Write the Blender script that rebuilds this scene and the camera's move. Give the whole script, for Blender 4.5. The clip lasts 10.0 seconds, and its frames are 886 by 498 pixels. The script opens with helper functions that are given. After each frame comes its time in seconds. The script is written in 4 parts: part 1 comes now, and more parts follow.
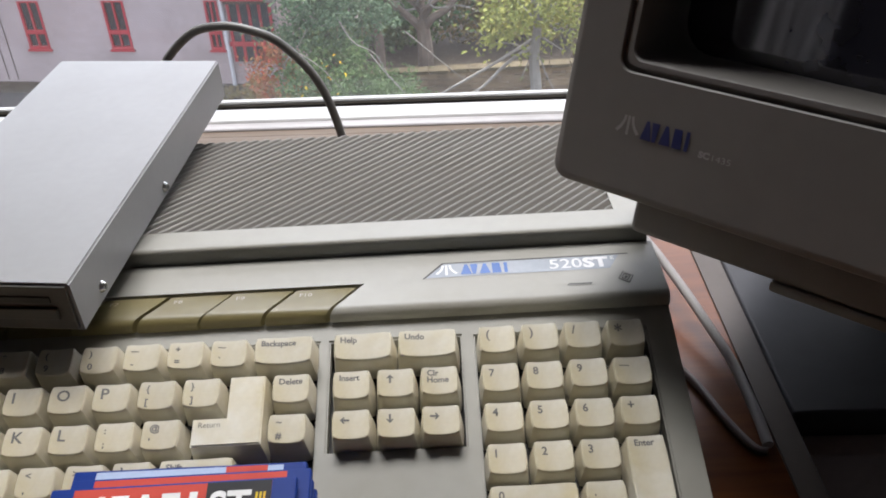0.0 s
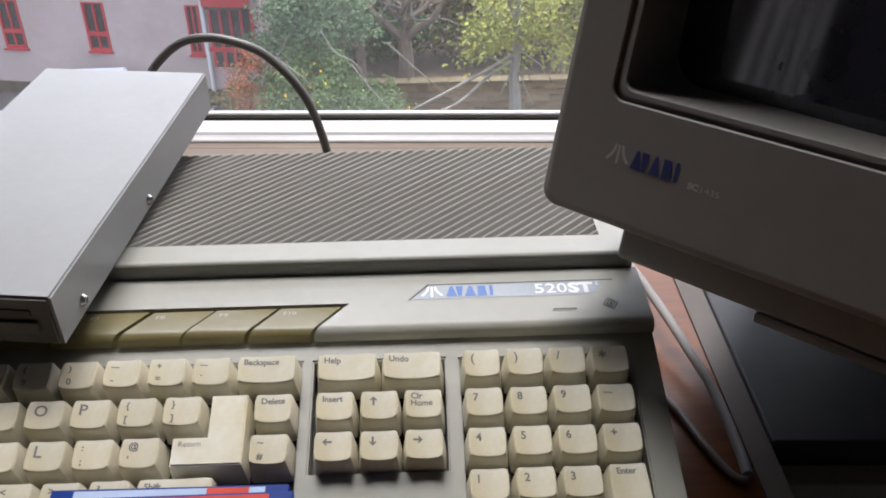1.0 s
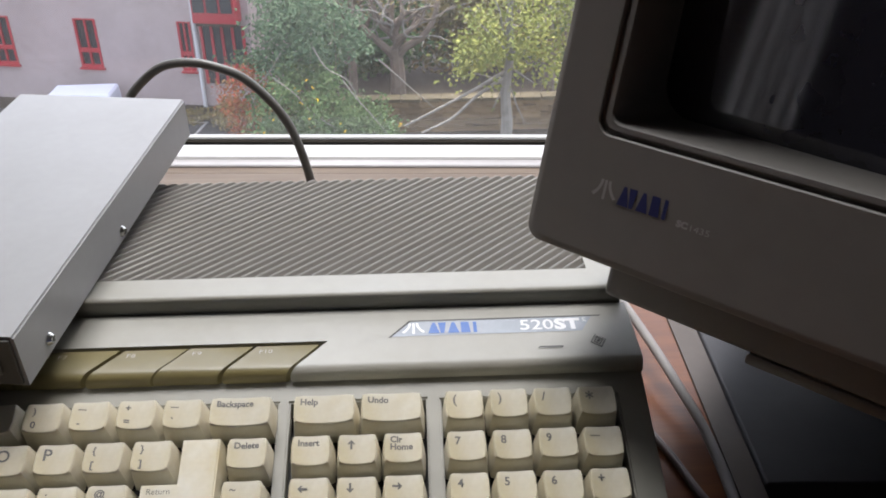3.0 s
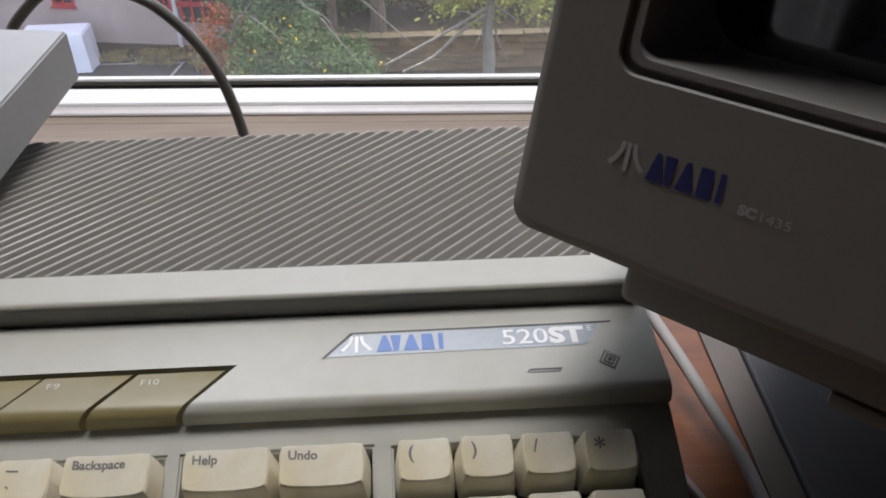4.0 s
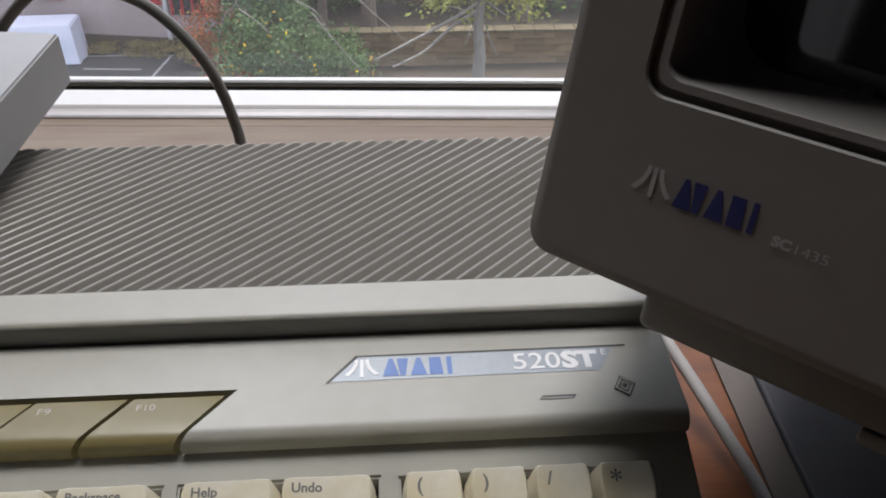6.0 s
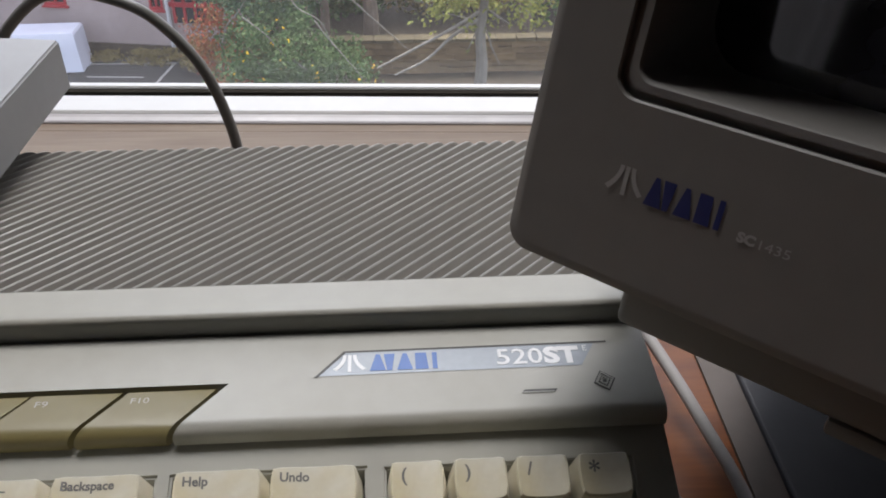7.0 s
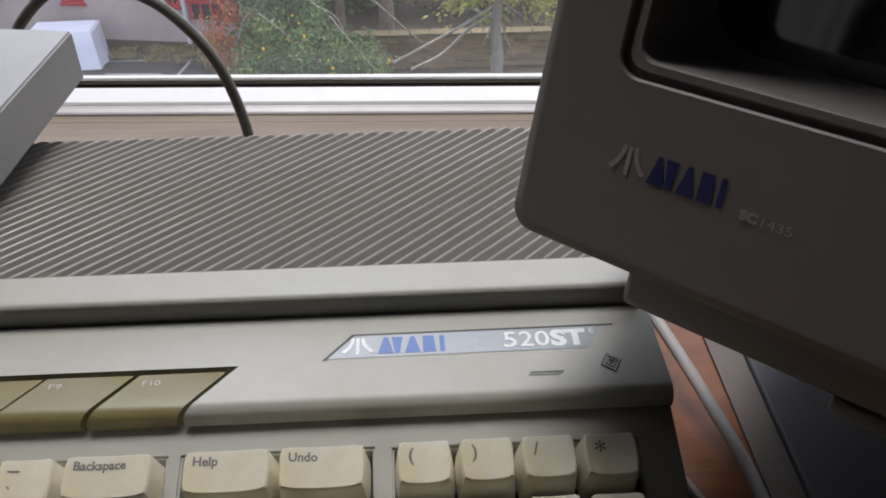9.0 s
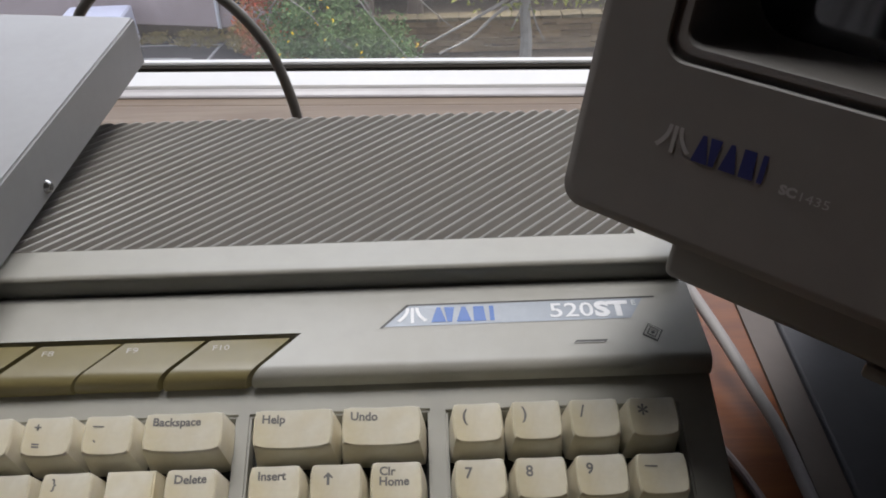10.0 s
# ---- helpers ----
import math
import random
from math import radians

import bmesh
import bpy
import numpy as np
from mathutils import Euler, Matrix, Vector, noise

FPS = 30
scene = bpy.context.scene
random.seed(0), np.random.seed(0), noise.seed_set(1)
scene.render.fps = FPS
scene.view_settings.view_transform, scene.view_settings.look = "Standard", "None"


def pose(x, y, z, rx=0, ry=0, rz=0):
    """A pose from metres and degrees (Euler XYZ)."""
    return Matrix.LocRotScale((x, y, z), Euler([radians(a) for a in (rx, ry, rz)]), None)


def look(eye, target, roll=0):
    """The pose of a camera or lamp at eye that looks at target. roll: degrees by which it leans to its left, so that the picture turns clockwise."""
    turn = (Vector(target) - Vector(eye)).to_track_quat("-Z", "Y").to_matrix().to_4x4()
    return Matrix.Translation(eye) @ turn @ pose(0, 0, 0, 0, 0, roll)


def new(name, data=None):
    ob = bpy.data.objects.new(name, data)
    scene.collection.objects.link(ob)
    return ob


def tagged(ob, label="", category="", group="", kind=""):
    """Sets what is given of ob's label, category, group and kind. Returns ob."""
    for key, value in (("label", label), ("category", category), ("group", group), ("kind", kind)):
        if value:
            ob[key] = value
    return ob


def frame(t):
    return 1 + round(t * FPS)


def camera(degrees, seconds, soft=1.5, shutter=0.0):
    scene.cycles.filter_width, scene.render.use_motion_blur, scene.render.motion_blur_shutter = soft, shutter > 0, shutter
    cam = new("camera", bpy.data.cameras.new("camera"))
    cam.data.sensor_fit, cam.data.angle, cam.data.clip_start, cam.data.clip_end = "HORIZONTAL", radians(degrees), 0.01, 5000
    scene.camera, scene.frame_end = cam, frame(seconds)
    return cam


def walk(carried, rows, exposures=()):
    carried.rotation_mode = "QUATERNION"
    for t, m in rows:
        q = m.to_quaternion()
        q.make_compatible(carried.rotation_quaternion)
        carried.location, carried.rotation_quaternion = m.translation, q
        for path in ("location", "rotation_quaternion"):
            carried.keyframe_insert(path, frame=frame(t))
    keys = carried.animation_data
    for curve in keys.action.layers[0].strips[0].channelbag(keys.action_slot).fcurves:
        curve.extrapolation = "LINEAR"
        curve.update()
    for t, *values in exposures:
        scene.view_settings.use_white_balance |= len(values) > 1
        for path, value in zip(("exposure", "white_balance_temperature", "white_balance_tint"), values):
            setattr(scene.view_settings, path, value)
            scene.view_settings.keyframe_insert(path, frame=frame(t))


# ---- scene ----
cam = camera(53.8, 10.0, 1.85)
PATH = [
    (0, (-0.013, -0.313, 0.297), (-0.02, 1.384, -0.761), -3.2),
    (0.5, (-0.017, -0.313, 0.302), (0.026, 1.401, -0.727), -1.3),
    (1, (-0.018, -0.31, 0.301), (0.032, 1.4, -0.736), -0.7),
    (1.5, (-0.014, -0.307, 0.303), (0.037, 1.41, -0.72), -0.4),
    (2, (-0.014, -0.309, 0.304), (0.048, 1.415, -0.707), -0.3),
    (2.2, (-0.016, -0.311, 0.304), (0.056, 1.42, -0.696), -0.1),
    (3.3, (-0.011, -0.267, 0.298), (0.061, 1.455, -0.715), -0.5),
    (3.5, (-0.009, -0.239, 0.291), (0.071, 1.475, -0.738), -0.7),
    (4, (0.002, -0.189, 0.258), (0.105, 1.464, -0.863), -0.3),
    (4.5, (-0.002, -0.181, 0.259), (0.108, 1.472, -0.862), 0.1),
    (5, (-0.003, -0.179, 0.256), (0.132, 1.478, -0.855), 1.0),
    (5.5, (-0.004, -0.176, 0.253), (0.112, 1.471, -0.875), 0.7),
    (5.7, (-0.004, -0.174, 0.255), (0.117, 1.471, -0.876), 0.7),
    (6.8, (-0.002, -0.181, 0.261), (0.132, 1.472, -0.856), 0.6),
    (7, (0.001, -0.184, 0.261), (0.125, 1.472, -0.854), 0.6),
    (7.5, (0.003, -0.187, 0.262), (0.114, 1.471, -0.851), 0.1),
    (8, (0.005, -0.186, 0.26), (0.105, 1.471, -0.856), -0.3),
    (8.5, (0.006, -0.187, 0.26), (0.096, 1.467, -0.859), -0.4),
    (9, (0.004, -0.188, 0.259), (0.09, 1.463, -0.866), -0.4),
    (9.5, (0.0, -0.193, 0.258), (0.052, 1.429, -0.91), -0.9),
    (10, (-0.005, -0.204, 0.266), (0.017, 1.43, -0.887), -1.4),
]
SKY, SUN, RIB_COT = 0.15, 0.82, 1.0
EXPOSURES = [(t, stops, 6550, 11.5) for t, stops in ((0.0, 2.56), (2.2, 2.62), (3.5, 2.44), (4.5, 2.17), (8.0, 2.17), (10.0, 2.15))]
walk(cam, [(t, look(eye, target, roll)) for t, eye, target, roll in PATH], EXPOSURES)

# ---- world, sun ----
world = bpy.data.worlds.new("overcast_sky")
scene.world = world
world.use_nodes = True
wn = world.node_tree
sky = wn.nodes.new("ShaderNodeTexSky")
sky.sky_type, sky.sun_disc = "NISHITA", False
sky.sun_elevation, sky.sun_rotation = radians(68), radians(14)
sky.dust_density = 4.0
hue = wn.nodes.new("ShaderNodeHueSaturation")
hue.inputs["Saturation"].default_value = 0.6
wn.links.new(sky.outputs[0], hue.inputs["Color"])
wn.links.new(hue.outputs[0], wn.nodes["Background"].inputs["Color"])
wn.nodes["Background"].inputs["Strength"].default_value = SKY
sun_data = bpy.data.lights.new("sun", "SUN")
sun_data.energy, sun_data.angle, sun_data.color = SUN, radians(28), (0.99, 0.99, 1.0)
sun = new("sun", sun_data)
sun.matrix_world = look((-0.9, 3.65, 9.3), (0, 0, 0))


# ---- materials ----
def material(name, color, rough=0.5, metal=0.0, vary=0.12, scale=40.0, bump=0.0, bump_scale=400.0, tint=None, spec=0.5, piece=0.0):
    """Two scales of noise over a base colour, with fine relief. tint: the colour towards which the large stains go."""
    m = bpy.data.materials.new(name)
    m.use_nodes = True
    n, l = m.node_tree.nodes, m.node_tree.links
    b = n["Principled BSDF"]
    b.inputs["Metallic"].default_value = metal
    b.inputs["Specular IOR Level"].default_value = spec
    co = n.new("ShaderNodeTexCoord")
    big, fine = n.new("ShaderNodeTexNoise"), n.new("ShaderNodeTexNoise")
    big.inputs["Scale"].default_value, big.inputs["Detail"].default_value = scale, 5
    fine.inputs["Scale"].default_value, fine.inputs["Detail"].default_value = scale * 9, 3
    for t in (big, fine):
        l.new(co.outputs["Object"], t.inputs["Vector"])
    ramp = n.new("ShaderNodeMix")
    ramp.data_type = "RGBA"
    dark = tint or tuple(c * (1 - 2 * vary) for c in color)
    ramp.inputs["A"].default_value, ramp.inputs["B"].default_value = (*color, 1), (*dark, 1)
    grow = n.new("ShaderNodeMapRange")
    grow.inputs["From Min"].default_value, grow.inputs["From Max"].default_value = 0.38, 0.72
    grow.inputs["To Max"].default_value = 1.0 if tint else 0.8
    l.new(big.outputs["Fac"], grow.inputs["Value"])
    l.new(grow.outputs["Result"], ramp.inputs["Factor"])
    mul = n.new("ShaderNodeMix")
    mul.data_type, mul.blend_type = "RGBA", "MULTIPLY"
    mul.inputs["Factor"].default_value = min(1.0, vary * 2.5)
    l.new(ramp.outputs["Result"], mul.inputs["A"])
    l.new(fine.outputs["Fac"], mul.inputs["B"])
    last = mul.outputs["Result"]
    if piece:
        info = n.new("ShaderNodeObjectInfo")
        hs = n.new("ShaderNodeHueSaturation")
        mr = n.new("ShaderNodeMapRange")
        mr.inputs["To Min"].default_value, mr.inputs["To Max"].default_value = 1 - piece, 1 + piece
        l.new(info.outputs["Random"], mr.inputs["Value"])
        l.new(mr.outputs["Result"], hs.inputs["Value"])
        l.new(last, hs.inputs["Color"])
        last = hs.outputs["Color"]
    l.new(last, b.inputs["Base Color"])
    rr = n.new("ShaderNodeMapRange")
    rr.inputs["To Min"].default_value, rr.inputs["To Max"].default_value = max(0.02, rough - 0.08), min(1, rough + 0.08)
    l.new(big.outputs["Fac"], rr.inputs["Value"])
    l.new(rr.outputs["Result"], b.inputs["Roughness"])
    if bump:
        grain = n.new("ShaderNodeTexNoise")
        grain.inputs["Scale"].default_value = bump_scale
        l.new(co.outputs["Object"], grain.inputs["Vector"])
        bp = n.new("ShaderNodeBump")
        bp.inputs["Strength"].default_value, bp.inputs["Distance"].default_value = bump, 0.0004 if bump_scale > 50 else 0.02
        l.new(grain.outputs["Fac"], bp.inputs["Height"])
        l.new(bp.outputs["Normal"], b.inputs["Normal"])
    return m


def wood(name, light, dark, across, along, gloss_rough=0.42, spec=0.12):
    """Laminate or timber with grain along one axis."""
    m = bpy.data.materials.new(name)
    m.use_nodes = True
    n, l = m.node_tree.nodes, m.node_tree.links
    b = n["Principled BSDF"]
    co, mp = n.new("ShaderNodeTexCoord"), n.new("ShaderNodeMapping")
    mp.inputs["Scale"].default_value = (across, along, 20)
    l.new(co.outputs["Object"], mp.inputs["Vector"])
    a, f = n.new("ShaderNodeTexNoise"), n.new("ShaderNodeTexNoise")
    a.inputs["Scale"].default_value, a.inputs["Detail"].default_value, a.inputs["Distortion"].default_value = 1.0, 6, 0.6
    f.inputs["Scale"].default_value, f.inputs["Detail"].default_value = 6.0, 4
    for t in (a, f):
        l.new(mp.outputs["Vector"], t.inputs["Vector"])
    cr = n.new("ShaderNodeValToRGB")
    cr.color_ramp.elements[0].position, cr.color_ramp.elements[0].color = 0.36, (*dark, 1)
    cr.color_ramp.elements[1].position, cr.color_ramp.elements[1].color = 0.62, (*light, 1)
    l.new(a.outputs["Fac"], cr.inputs["Fac"])
    mul = n.new("ShaderNodeMix")
    mul.data_type, mul.blend_type = "RGBA", "MULTIPLY"
    mul.inputs["Factor"].default_value = 0.35
    l.new(cr.outputs["Color"], mul.inputs["A"])
    l.new(f.outputs["Fac"], mul.inputs["B"])
    l.new(mul.outputs["Result"], b.inputs["Base Color"])
    b.inputs["Roughness"].default_value, b.inputs["Specular IOR Level"].default_value = gloss_rough, spec
    bp = n.new("ShaderNodeBump")
    bp.inputs["Strength"].default_value, bp.inputs["Distance"].default_value = 0.15, 0.0003
    l.new(f.outputs["Fac"], bp.inputs["Height"])
    l.new(bp.outputs["Normal"], b.inputs["Normal"])
    return m


def leafy(name, a, b_, rough=0.6):
    """Leaves whose colour changes from leaf to leaf."""
    m = bpy.data.materials.new(name)
    m.use_nodes = True
    n, l = m.node_tree.nodes, m.node_tree.links
    b = n["Principled BSDF"]
    g = n.new("ShaderNodeNewGeometry")
    mix = n.new("ShaderNodeMix")
    mix.data_type = "RGBA"
    mix.inputs["A"].default_value, mix.inputs["B"].default_value = (*a, 1), (*b_, 1)
    l.new(g.outputs["Random Per Island"], mix.inputs["Factor"])
    l.new(mix.outputs["Result"], b.inputs["Base Color"])
    b.inputs["Roughness"].default_value, b.inputs["Specular IOR Level"].default_value = rough, 0.12
    return m


case_grey = material("case_plastic", (0.2919, 0.2887, 0.2575), 0.46, vary=0.05, scale=14, bump=0.10, bump_scale=2600, tint=(0.2747, 0.2649, 0.2247))
# case plastic in a darker colour, for the shade in the slots between ribs
rib_shaded = material("rib_shaded_plastic", (0.1881, 0.181, 0.1657), 0.32, vary=0.05, scale=14, bump=0.1, bump_scale=2600, tint=(0.1708, 0.1616, 0.1433))
key_cream = material("key_plastic", (0.6038, 0.5893, 0.515), 0.36, vary=0.05, scale=45, bump=0.1, bump_scale=2600, tint=(0.5066, 0.4442, 0.2802), piece=0.05)
key_tan = material("function_key_plastic", (0.1562, 0.1326, 0.05628), 0.42, vary=0.05, scale=25, bump=0.06, bump_scale=2600, tint=(0.138, 0.1113, 0.04304), piece=0.05)
ink = material("legend_ink", (0.15, 0.145, 0.14), 0.5, vary=0.1, scale=200)
pale_ink = material("pale_legend_ink", (0.451, 0.4428, 0.4018), 0.5, vary=0.1, scale=200)
well_dark = material("well_plastic", (0.03, 0.029, 0.027), 0.6, vary=0.1, scale=60)
silver = material("badge_foil", (0.2419, 0.2706, 0.3022), 0.32, metal=0.15, vary=0.05, scale=60)
white_ink = material("white_ink", (0.6052, 0.6117, 0.6257), 0.35, vary=0.03, scale=200)
blue_ink = material("blue_ink", (0.012, 0.098, 0.37), 0.4, vary=0.05, scale=200)
navy_ink = material("navy_ink", (0.012, 0.018, 0.10), 0.45, vary=0.05, scale=200)
bezel_light = material("faint_ink", (0.315, 0.3075, 0.2925), 0.5, vary=0.05, scale=200)
grey_ink = material("grey_ink", (0.324, 0.3159, 0.297), 0.5, vary=0.05, scale=200)
drive_paint = material("drive_enamel", (0.2402, 0.2402, 0.2402), 0.34, vary=0.05, scale=20, bump=0.12, bump_scale=1800)
drive_front = material("drive_front_plastic", (0.063, 0.0595, 0.0525), 0.5, vary=0.08, scale=60)
steel = material("screw_steel", (0.62, 0.62, 0.60), 0.22, metal=1.0, vary=0.08, scale=300)
monitor_grey = material("monitor_plastic", (0.1662, 0.1547, 0.1387), 0.5, vary=0.06, scale=10, bump=0.10, bump_scale=2200, tint=(0.148, 0.1365, 0.1199))
bezel_grey = material("bezel_plastic", (0.1718, 0.1609, 0.148), 0.5, vary=0.06, scale=12, bump=0.1, bump_scale=2200)
screen_glass = material("screen_glass", (0.026, 0.026, 0.038), 0.05, vary=0.02, scale=10, spec=1.0)
cable_grey = material("cable_vinyl", (0.119, 0.115, 0.108), 0.42, vary=0.08, scale=60)
# dark panel given a light colour in place of the fill light missing there
lifted_panel = material("lifted_panel_paint", (0.4, 0.33, 0.32), 0.5, vary=0.08, scale=20)
cable_dim = material("brown_cable_vinyl", (0.146, 0.109, 0.1), 0.5, vary=0.08, scale=60)
cable_white = material("pale_cable_vinyl", (0.306, 0.2932, 0.2848), 0.55, spec=0.3, vary=0.06, scale=60)
desk_wood = wood("desk_laminate", (0.176, 0.0546, 0.0109), (0.109, 0.0312, 0.00624), 7, 75, 0.3, 0.28)
sill_wood = wood("sill_timber", (0.214, 0.164, 0.122), (0.175, 0.128, 0.0918), 6, 80)
pvc = material("white_upvc", (0.5102, 0.5102, 0.5102), 0.3, vary=0.03, scale=8)
strip_grey = material("sill_trim_plastic", (0.3772, 0.3608, 0.3772), 0.4, vary=0.05, scale=20)
gasket = material("gasket_rubber", (0.035, 0.031, 0.026), 0.85, spec=0.05, vary=0.1, scale=60)
trim_grey = material("desk_trim", (0.085, 0.0663, 0.0544), 0.5, spec=0.3, vary=0.06, scale=20)
dark_case = material("dark_case_paint", (0.05167, 0.05167, 0.05741), 0.55, spec=0.2, vary=0.08, scale=9, bump=0.1, bump_scale=900)
disk_blue = material("disk_blue_plastic", (0.004, 0.026, 0.17), 0.5, vary=0.06, scale=40, spec=0.12)
label_red = material("label_red_paper", (0.496, 0.048, 0.028), 0.5, spec=0.15, vary=0.05, scale=60)
label_pale = material("label_pale_paper", (0.36, 0.44, 0.6), 0.5, spec=0.15, vary=0.05, scale=60)
label_white = material("label_white_paper", (0.624, 0.624, 0.608), 0.5, vary=0.05, scale=60)
label_black = material("label_black_paper", (0.012, 0.012, 0.014), 0.5, spec=0.15, vary=0.05, scale=60)
# room surfaces darkened to cut bounced light; only the east wall is a pale reflector
wall_low_bounce = material("wall_low_bounce", (0.042, 0.0378, 0.035), 0.8, vary=0.05, scale=3, bump=0.1, bump_scale=300)
side_bounce = material("pale_wall_bounce", (0.3262, 0.2982, 0.2812), 0.85, vary=0.05, scale=3, bump=0.1, bump_scale=300)
ceiling_low_bounce = material("ceiling_low_bounce", (0.049, 0.0462, 0.0441), 0.85, vary=0.04, scale=3)
carpet = material("carpet", (0.042, 0.0406, 0.042), 0.95, vary=0.2, scale=30, bump=0.4, bump_scale=700)
curtain_cloth = material("curtain_cloth", (0.88, 0.88, 0.9), 0.9, vary=0.06, scale=20)
harl = material("harled_render", (0.4205, 0.3417, 0.3304), 0.9, vary=0.10, scale=0.7, bump=0.5, bump_scale=24, tint=(0.3455, 0.2779, 0.2665))
red_paint = material("red_paint", (0.3978, 0.02533, 0.03613), 0.4, vary=0.08, scale=3)
far_glass = material("dark_window_glass", (0.035, 0.04, 0.045), 0.08, vary=0.1, scale=1.5)
white_pipe = material("white_pipe_paint", (0.6137, 0.6069, 0.6213), 0.5, vary=0.08, scale=3)
tarmac = material("tarmac", (0.03791, 0.03536, 0.03536), 0.9, vary=0.15, scale=1.2, bump=0.4, bump_scale=40)
soil = material("leaf_litter", (0.06, 0.045, 0.028), 0.95, vary=0.25, scale=1.5, tint=(0.0425, 0.0357, 0.0187))
line_paint = material("line_paint", (0.385, 0.385, 0.378), 0.7, vary=0.15, scale=4)
stone = material("wall_stone", (0.25, 0.175, 0.095), 0.9, vary=0.2, scale=2.5, bump=0.6, bump_scale=18, piece=0.25)
# mossy brown, darkened further to offset the sky light on upward coping faces
moss_dimmed = material("mossy_dimmed_stone", (0.136, 0.1105, 0.0595), 0.95, vary=0.2, scale=3, bump=0.5, bump_scale=20)
mortar = material("mortar", (0.085, 0.064, 0.042), 0.95, vary=0.2, scale=3)
sheet_white = material("white_sheet", (0.663, 0.68, 0.782), 0.7, vary=0.04, scale=3)
bark_brown = material("brown_bark", (0.2295, 0.1785, 0.136), 0.9, vary=0.2, scale=4, bump=0.6, bump_scale=30)
bark_pale = material("pale_bark", (0.289, 0.2677, 0.2295), 0.85, vary=0.18, scale=5, bump=0.5, bump_scale=30)
leaf_yellow = leafy("yellow_leaves", (0.25, 0.25, 0.058), (0.155, 0.185, 0.05))
leaf_green = leafy("green_leaves", (0.05, 0.10, 0.035), (0.115, 0.165, 0.065))
leaf_blue = leafy("blue_green_leaves", (0.05, 0.095, 0.05), (0.125, 0.175, 0.095))
leaf_red = leafy("red_leaves", (0.36, 0.07, 0.04), (0.20, 0.13, 0.05))
leaf_dark = leafy("dark_leaves", (0.119, 0.105, 0.042), (0.252, 0.196, 0.084))
petal = leafy("yellow_flowers", (0.585, 0.45, 0.027), (0.54, 0.315, 0.036))

pane_glass = bpy.data.materials.new("window_pane_glass")
pane_glass.use_nodes = True
pg = pane_glass.node_tree
mixer, clear, gloss, fres, veil, dirt, smear, span = (pg.nodes.new("ShaderNode" + k) for k in ("MixShader", "BsdfTransparent", "BsdfGlossy", "Fresnel", "BsdfTranslucent", "MixShader", "TexNoise", "MapRange"))
gloss.inputs["Roughness"].default_value = 0.03
clear.inputs["Color"].default_value = (0.95, 0.95, 0.95, 1)
veil.inputs["Color"].default_value = (0.8, 0.8, 0.82, 1)
fres.inputs["IOR"].default_value = 1.4
smear.inputs["Scale"].default_value, smear.inputs["Detail"].default_value, smear.inputs["Distortion"].default_value = 9.0, 5, 2.5
span.inputs["To Min"].default_value, span.inputs["To Max"].default_value = 0.004, 0.02
pg.links.new(smear.outputs["Fac"], span.inputs["Value"])
pg.links.new(span.outputs["Result"], dirt.inputs[0])
pg.links.new(clear.outputs[0], dirt.inputs[1])
pg.links.new(veil.outputs[0], dirt.inputs[2])
pg.links.new(fres.outputs[0], mixer.inputs[0])
pg.links.new(dirt.outputs[0], mixer.inputs[1])
pg.links.new(gloss.outputs[0], mixer.inputs[2])
pg.links.new(mixer.outputs[0], pg.nodes["Material Output"].inputs["Surface"])


# ---- mesh helpers ----
def part(name, bm, mat, parent=None, label="", smooth=False):
    me = bpy.data.meshes.new(name)
    bmesh.ops.recalc_face_normals(bm, faces=bm.faces[:])
    bm.to_mesh(me)
    bm.free()
    me.materials.append(mat)
    if smooth:
        for p in me.polygons:
            p.use_smooth = True
        me.set_sharp_from_angle(angle=radians(35))
    ob = new(name, me)
    if parent is not None:
        ob.parent = parent
    if label:
        ob["label"] = label
    return ob


def thing(name, label, category, m=None, group="", kind=""):
    ob = new(name)
    ob.empty_display_size = 0.01
    if m is not None:
        ob.matrix_world = m
    return tagged(ob, label, category, group, kind)


def box(x0, x1, y0, y1, z0, z1, bevel=0.0, seg=2, bm=None):
    b = bmesh.new()
    bmesh.ops.create_cube(b, size=1)
    for v in b.verts:
        v.co = (x0 + (v.co.x + 0.5) * (x1 - x0), y0 + (v.co.y + 0.5) * (y1 - y0), z0 + (v.co.z + 0.5) * (z1 - z0))
    if bevel:
        bmesh.ops.bevel(b, geom=b.edges[:], offset=bevel, segments=seg, profile=0.5, affect="EDGES")
    if bm is None:
        return b
    merge(bm, b)
    return bm


def merge(bm, other):
    me = bpy.data.meshes.new("tmp")
    other.to_mesh(me)
    other.free()
    bm.from_mesh(me)
    bpy.data.meshes.remove(me)


def prism(profile, x0, x1, shear0=0.0, shear1=0.0, about=0.0, bm=None):
    """A (y, z) outline drawn out along x; the ends may slant in plan by shear metres a metre of y."""
    bm = bm or bmesh.new()
    a = [bm.verts.new((x0 + shear0 * (y - about), y, z)) for y, z in profile]
    b = [bm.verts.new((x1 + shear1 * (y - about), y, z)) for y, z in profile]
    bm.faces.new(a)
    bm.faces.new(b[::-1])
    k = len(profile)
    for i in range(k):
        j = (i + 1) % k
        bm.faces.new((a[j], a[i], b[i], b[j]))
    return bm


